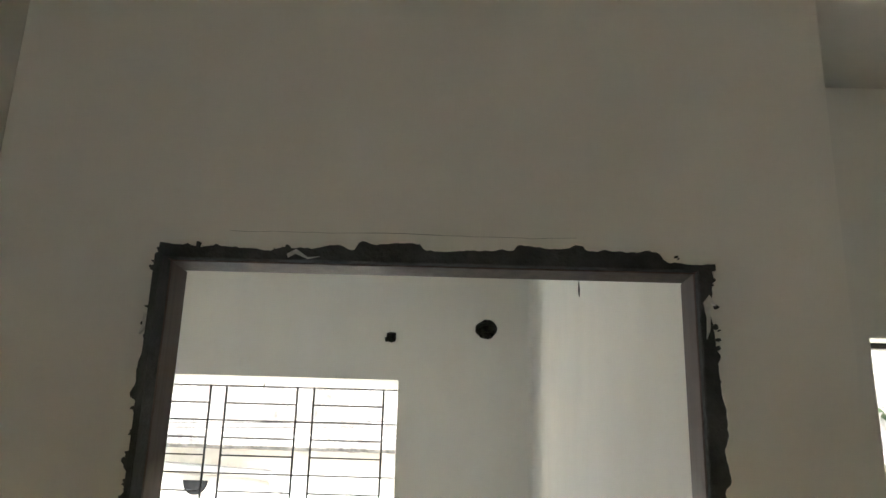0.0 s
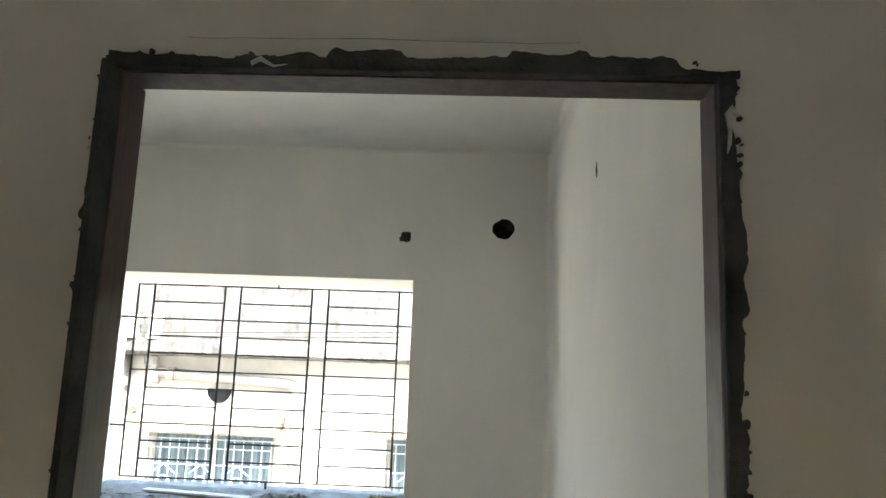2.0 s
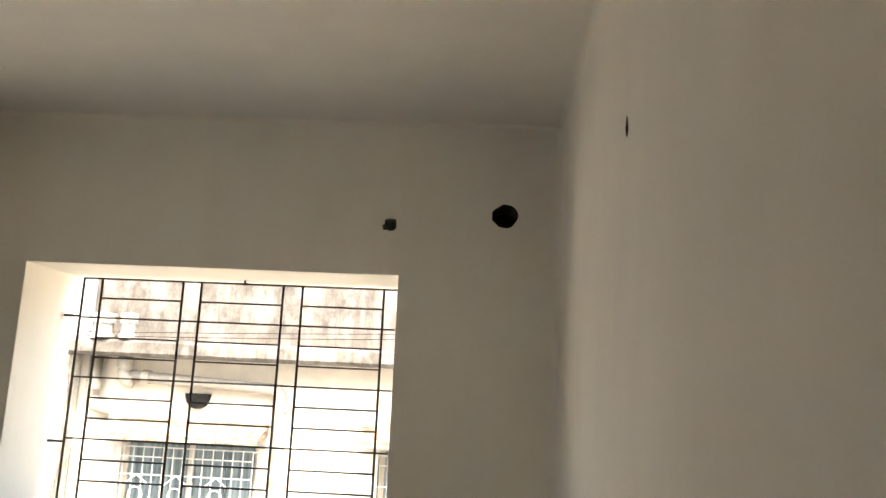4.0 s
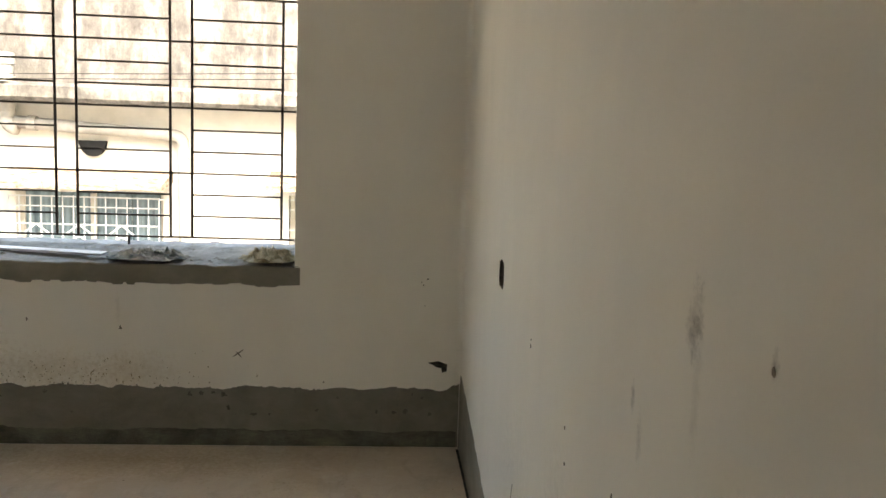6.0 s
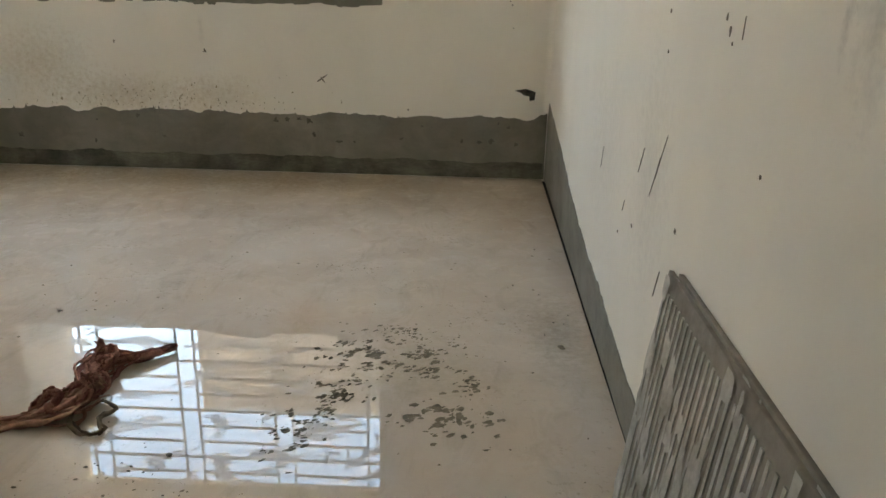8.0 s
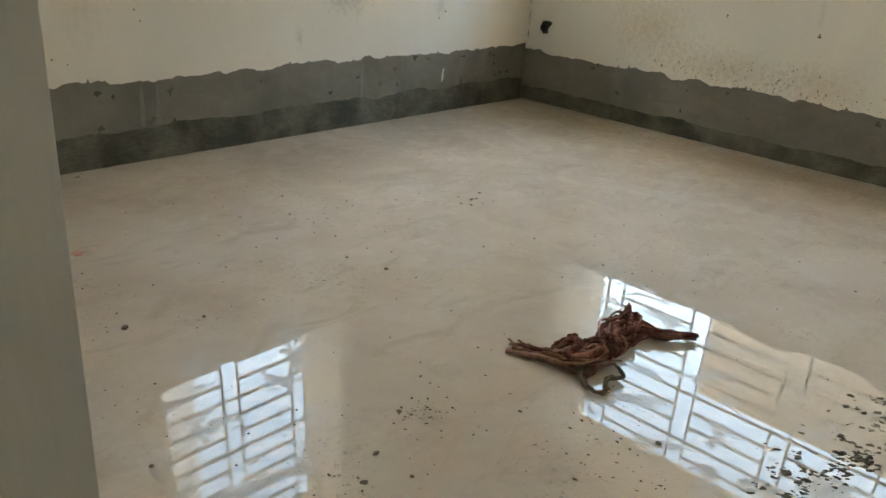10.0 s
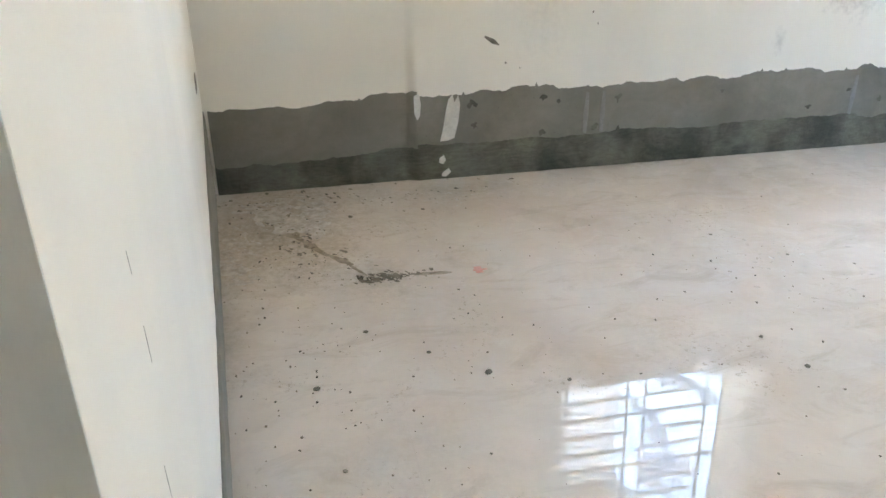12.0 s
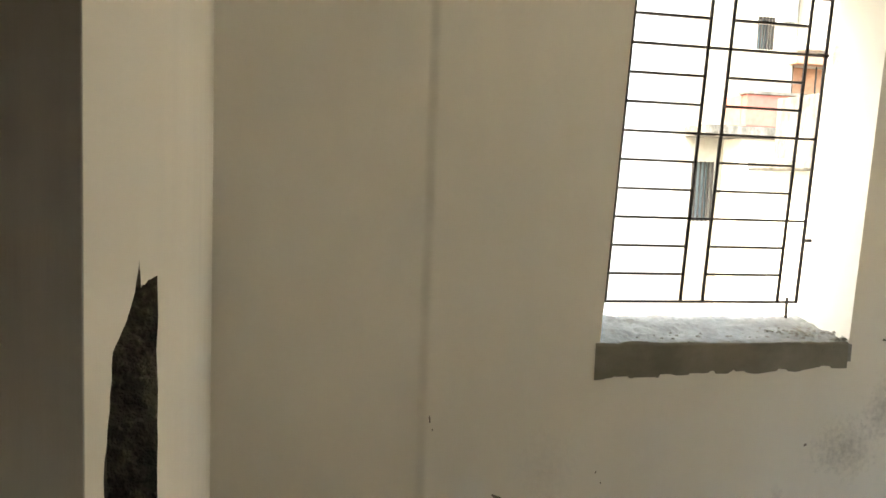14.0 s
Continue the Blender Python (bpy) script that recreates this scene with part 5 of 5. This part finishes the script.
crack = [(-0.30 + 0.58 * i / 24, 2.050 + 0.003 * wob(i, 0.3, 11) + 0.0015 * wob(i, 1.7, 12)) for i in range(25)]
mark(wall_south, "crack", on_hall, [(u, v + 0.0001 + 0.0004 * (9 < i < 15)) for i, (u, v) in enumerate(crack)] + [(u, v - 0.0001) for u, v in crack[::-1]], wall_mark, 0.001)
for u, v, a in ((-0.56, 1.235, 0.02), (-0.60, 1.19, 0.03), (-0.53, 1.18, 0.025), (-0.58, 1.14, 0.02)):
    mark(wall_south, "scratch", on_s, streak(u, v - a, u + 0.004, v + a, 0.0012, r), wall_mark, 0.0003)
# splashes above the north skirting
verts, faces = [], []
for _ in range(150):
    u = min(0.3, max(-2.5, r.gauss(-1.25, 0.38)))
    v = 0.295 + abs(r.gauss(0, 0.055))
    s = r.uniform(0.0012, 0.0036)
    k = len(verts)
    lean, tall = r.uniform(-0.3, 0.5), r.choice((1.0, 1.0, 1.2, 2.5))
    for i in range(6):
        a = i * math.tau / 6
        verts.append((u + s * math.cos(a) + lean * s * math.sin(a) * tall, NORTH - 0.0012, v + s * tall * math.sin(a)))
    faces.append(tuple(range(k, k + 6)))
me = bpy.data.meshes.new("splash")
me.from_pydata(verts, [], faces)
me.materials.append(simple("brown_splash", (0.24, 0.20, 0.11), (0.42, 0.35, 0.22), 40, 0.9))
splash = new("splash", me)
splash.parent = wall_north
splash["kind"] = "stuff"


smear_rng = random.Random(52)
for parent, place, lo, hi, count in ((skirt_w, on_w, 0.66, 3.4, 26), (skirt_n, on_n, -2.5, 0.5, 24)):
    for _ in range(count):
        u, v = smear_rng.uniform(lo, hi), smear_rng.choice((0.15, 0.17, 0.24, 0.26)) + smear_rng.gauss(0, 0.012)
        a, b = smear_rng.uniform(0.004, 0.014), smear_rng.uniform(0.004, 0.013)
        mark(parent, "dark_smear", place, blob_loop(u, v, a, b, 11, smear_rng, 0.55), cement_dark, 0.0062)


def licks(parent, place, pts, mat=None, d=0.0145):
    bm = bmesh.new()
    lo = [bm.verts.new(place(u, v, 0.003)) for u, v in pts]
    hi = [bm.verts.new(place(u, v, d)) for u, v in pts]
    bm.faces.new(hi)
    for i in range(len(pts)):
        j = (i + 1) % len(pts)
        bm.faces.new((lo[i], lo[j], hi[j], hi[i]))
    return part("paint_lick", bm, mat or paint_white, parent)


licks(skirt_w, on_w, [(0.672, 0.135), (0.70, 0.137), (0.722, 0.145), (0.735, 0.20), (0.742, 0.26), (0.735, 0.295), (0.722, 0.27), (0.715, 0.298), (0.70, 0.28), (0.692, 0.24), (0.684, 0.19)], d=0.0065)
licks(skirt_w, on_w, [(0.582, 0.30), (0.60, 0.305), (0.606, 0.27), (0.602, 0.23), (0.592, 0.215), (0.583, 0.24)], d=0.0065)
licks(skirt_w2, on_w, [(0.668, 0.075), (0.683, 0.085), (0.69, 0.07), (0.68, 0.055), (0.667, 0.06)], d=0.016)
licks(skirt_w2, on_w, [(0.678, 0.022), (0.70, 0.038), (0.708, 0.025), (0.69, 0.008), (0.675, 0.01)], d=0.016)
pale_cement = simple("pale_cement_run", (0.225, 0.218, 0.195), (0.28, 0.272, 0.245), 20, 0.85)
for u in (1.20, 1.262, 2.27):
    licks(skirt_w, on_w, [(u - 0.007, 0.13), (u + 0.006, 0.125), (u + 0.009, 0.2), (u + 0.006, 0.275), (u - 0.004, 0.278), (u - 0.009, 0.2)], pale_cement, 0.0062)
licks(skirt_w, on_w, [(2.812, 0.15), (2.824, 0.17), (2.822, 0.2), (2.83, 0.215), (2.818, 0.22), (2.81, 0.185)], d=0.0065)
for pts in ([(-0.20, 2.009), (-0.185, 2.018), (-0.165, 2.004), (-0.145, 2.006), (-0.165, 2.001), (-0.186, 2.010), (-0.198, 2.003)],
            [(0.482, 1.945), (0.492, 1.958), (0.502, 1.94), (0.493, 1.945), (0.490, 1.90), (0.484, 1.885), (0.486, 1.92)],
            [(-0.425, 1.905), (-0.416, 1.90), (-0.42, 1.88), (-0.428, 1.87), (-0.424, 1.885)]):
    licks(patch_t if pts[0][1] > 2.0 else (patch_r if pts[0][0] > 0 else patch_l), on_hall, pts, d=0.0105)
for a, b in (((-1.935, 0.625, 0.0), (-1.90, 0.645, 0.0016)), ((-1.92, 0.62, 0.0), (-1.914, 0.66, 0.0018))):
    structure(part("chalk_mark", boxed(a, b), red_chalk), "small red chalk cross on the tiles", "chalk mark")

damp = simple("damp_stain", (0.26, 0.215, 0.155), (0.40, 0.345, 0.27), 30, 0.25)
for q in ((-2.30, 0.12, -2.20, 0.17, 0.02), (-2.21, 0.165, -2.09, 0.235, 0.017), (-2.11, 0.225, -2.02, 0.30, 0.014), (-2.03, 0.285, -1.95, 0.33, 0.007), (-2.42, 0.14, -2.33, 0.10, 0.014), (-1.93, 0.46, -1.92, 0.56, 0.010)):
    structure(mark(floor, "stain", lambda u, v, d: (u, v, d), streak(*q[:4], q[4], r), damp, 0.0006))

# ---- floor tiles ----
chamfer = 0.0002
def tile_bm(w, d):
    bm = bmesh.new()
    c = chamfer
    rows = [[(c, c, 0), (w - c, c, 0), (w - c, d - c, 0), (c, d - c, 0)], [(0, 0, -c), (w, 0, -c), (w, d, -c), (0, d, -c)], [(0, 0, -0.0135), (w, 0, -0.0135), (w, d, -0.0135), (0, d, -0.0135)]]
    vs = [[bm.verts.new(p) for p in q] for q in rows]
    bm.faces.new(vs[0])
    for a, b in zip(vs, vs[1:]):
        for k in range(4):
            bm.faces.new((a[k], b[k], b[(k + 1) % 4], a[(k + 1) % 4]))
    return bm


tile_meshes = {}
def lay(x0, y0, x1, y1):
    key = (round(x1 - x0, 3), round(y1 - y0, 3))
    if key not in tile_meshes:
        me = bpy.data.meshes.new("tile")
        bm = tile_bm(*key)
        bmesh.ops.recalc_face_normals(bm, faces=bm.faces)
        bm.to_mesh(me)
        bm.free()
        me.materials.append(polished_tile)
        tile_meshes[key] = me
    ob = new("tile", tile_meshes[key])
    ob.location = (x0, y0, 0)
    ob.parent = floor


def lay_area(xa, ya, xb, yb, gap=0.0003):
    i0, i1 = math.floor((xa + 0.064) / TILE), math.ceil((xb + 0.064) / TILE)
    j0, j1 = math.floor((ya - 0.335) / TILE), math.ceil((yb - 0.335) / TILE)
    for i in range(i0, i1):
        for j in range(j0, j1):
            x0, x1 = max(xa, -0.064 + i * TILE) + gap / 2, min(xb, -0.064 + (i + 1) * TILE) - gap / 2
            y0, y1 = max(ya, 0.335 + j * TILE) + gap / 2, min(yb, 0.335 + (j + 1) * TILE) - gap / 2
            if x1 - x0 > 0.01 and y1 - y0 > 0.01:
                lay(x0, y0, x1, y1)


lay_area(-2.632, -0.115, -0.679, 3.482)
lay_area(-0.679, -0.02, 0.548, 3.482)
lay_area(-0.697, -4.04, 2.49, -0.055)
lay_area(0.712, -0.0549, 2.49, 1.19)


# loose flakes and splashes of cement beside the door frame
flake_rng = random.Random(88)
for _ in range(80):
    side = flake_rng.choice((-1, -1, 1, 0))
    if side:
        z = flake_rng.uniform(0.9, 2.0)
        u, parent = (-0.4185 - abs(flake_rng.gauss(0, 0.003)), patch_l) if side < 0 else (0.5 + abs(flake_rng.gauss(0, 0.003)), patch_r)
    else:
        u, z, parent = flake_rng.uniform(-0.40, 0.47), 2.0195 + flake_rng.gauss(0, 0.0022), patch_t
    s = flake_rng.uniform(0.001, 0.0045)
    mark(parent, "flake", on_hall, blob_loop(u, z, s, s * flake_rng.uniform(0.5, 1.6), 9, flake_rng, 0.5), cement_black, flake_rng.uniform(0.007, 0.0085))
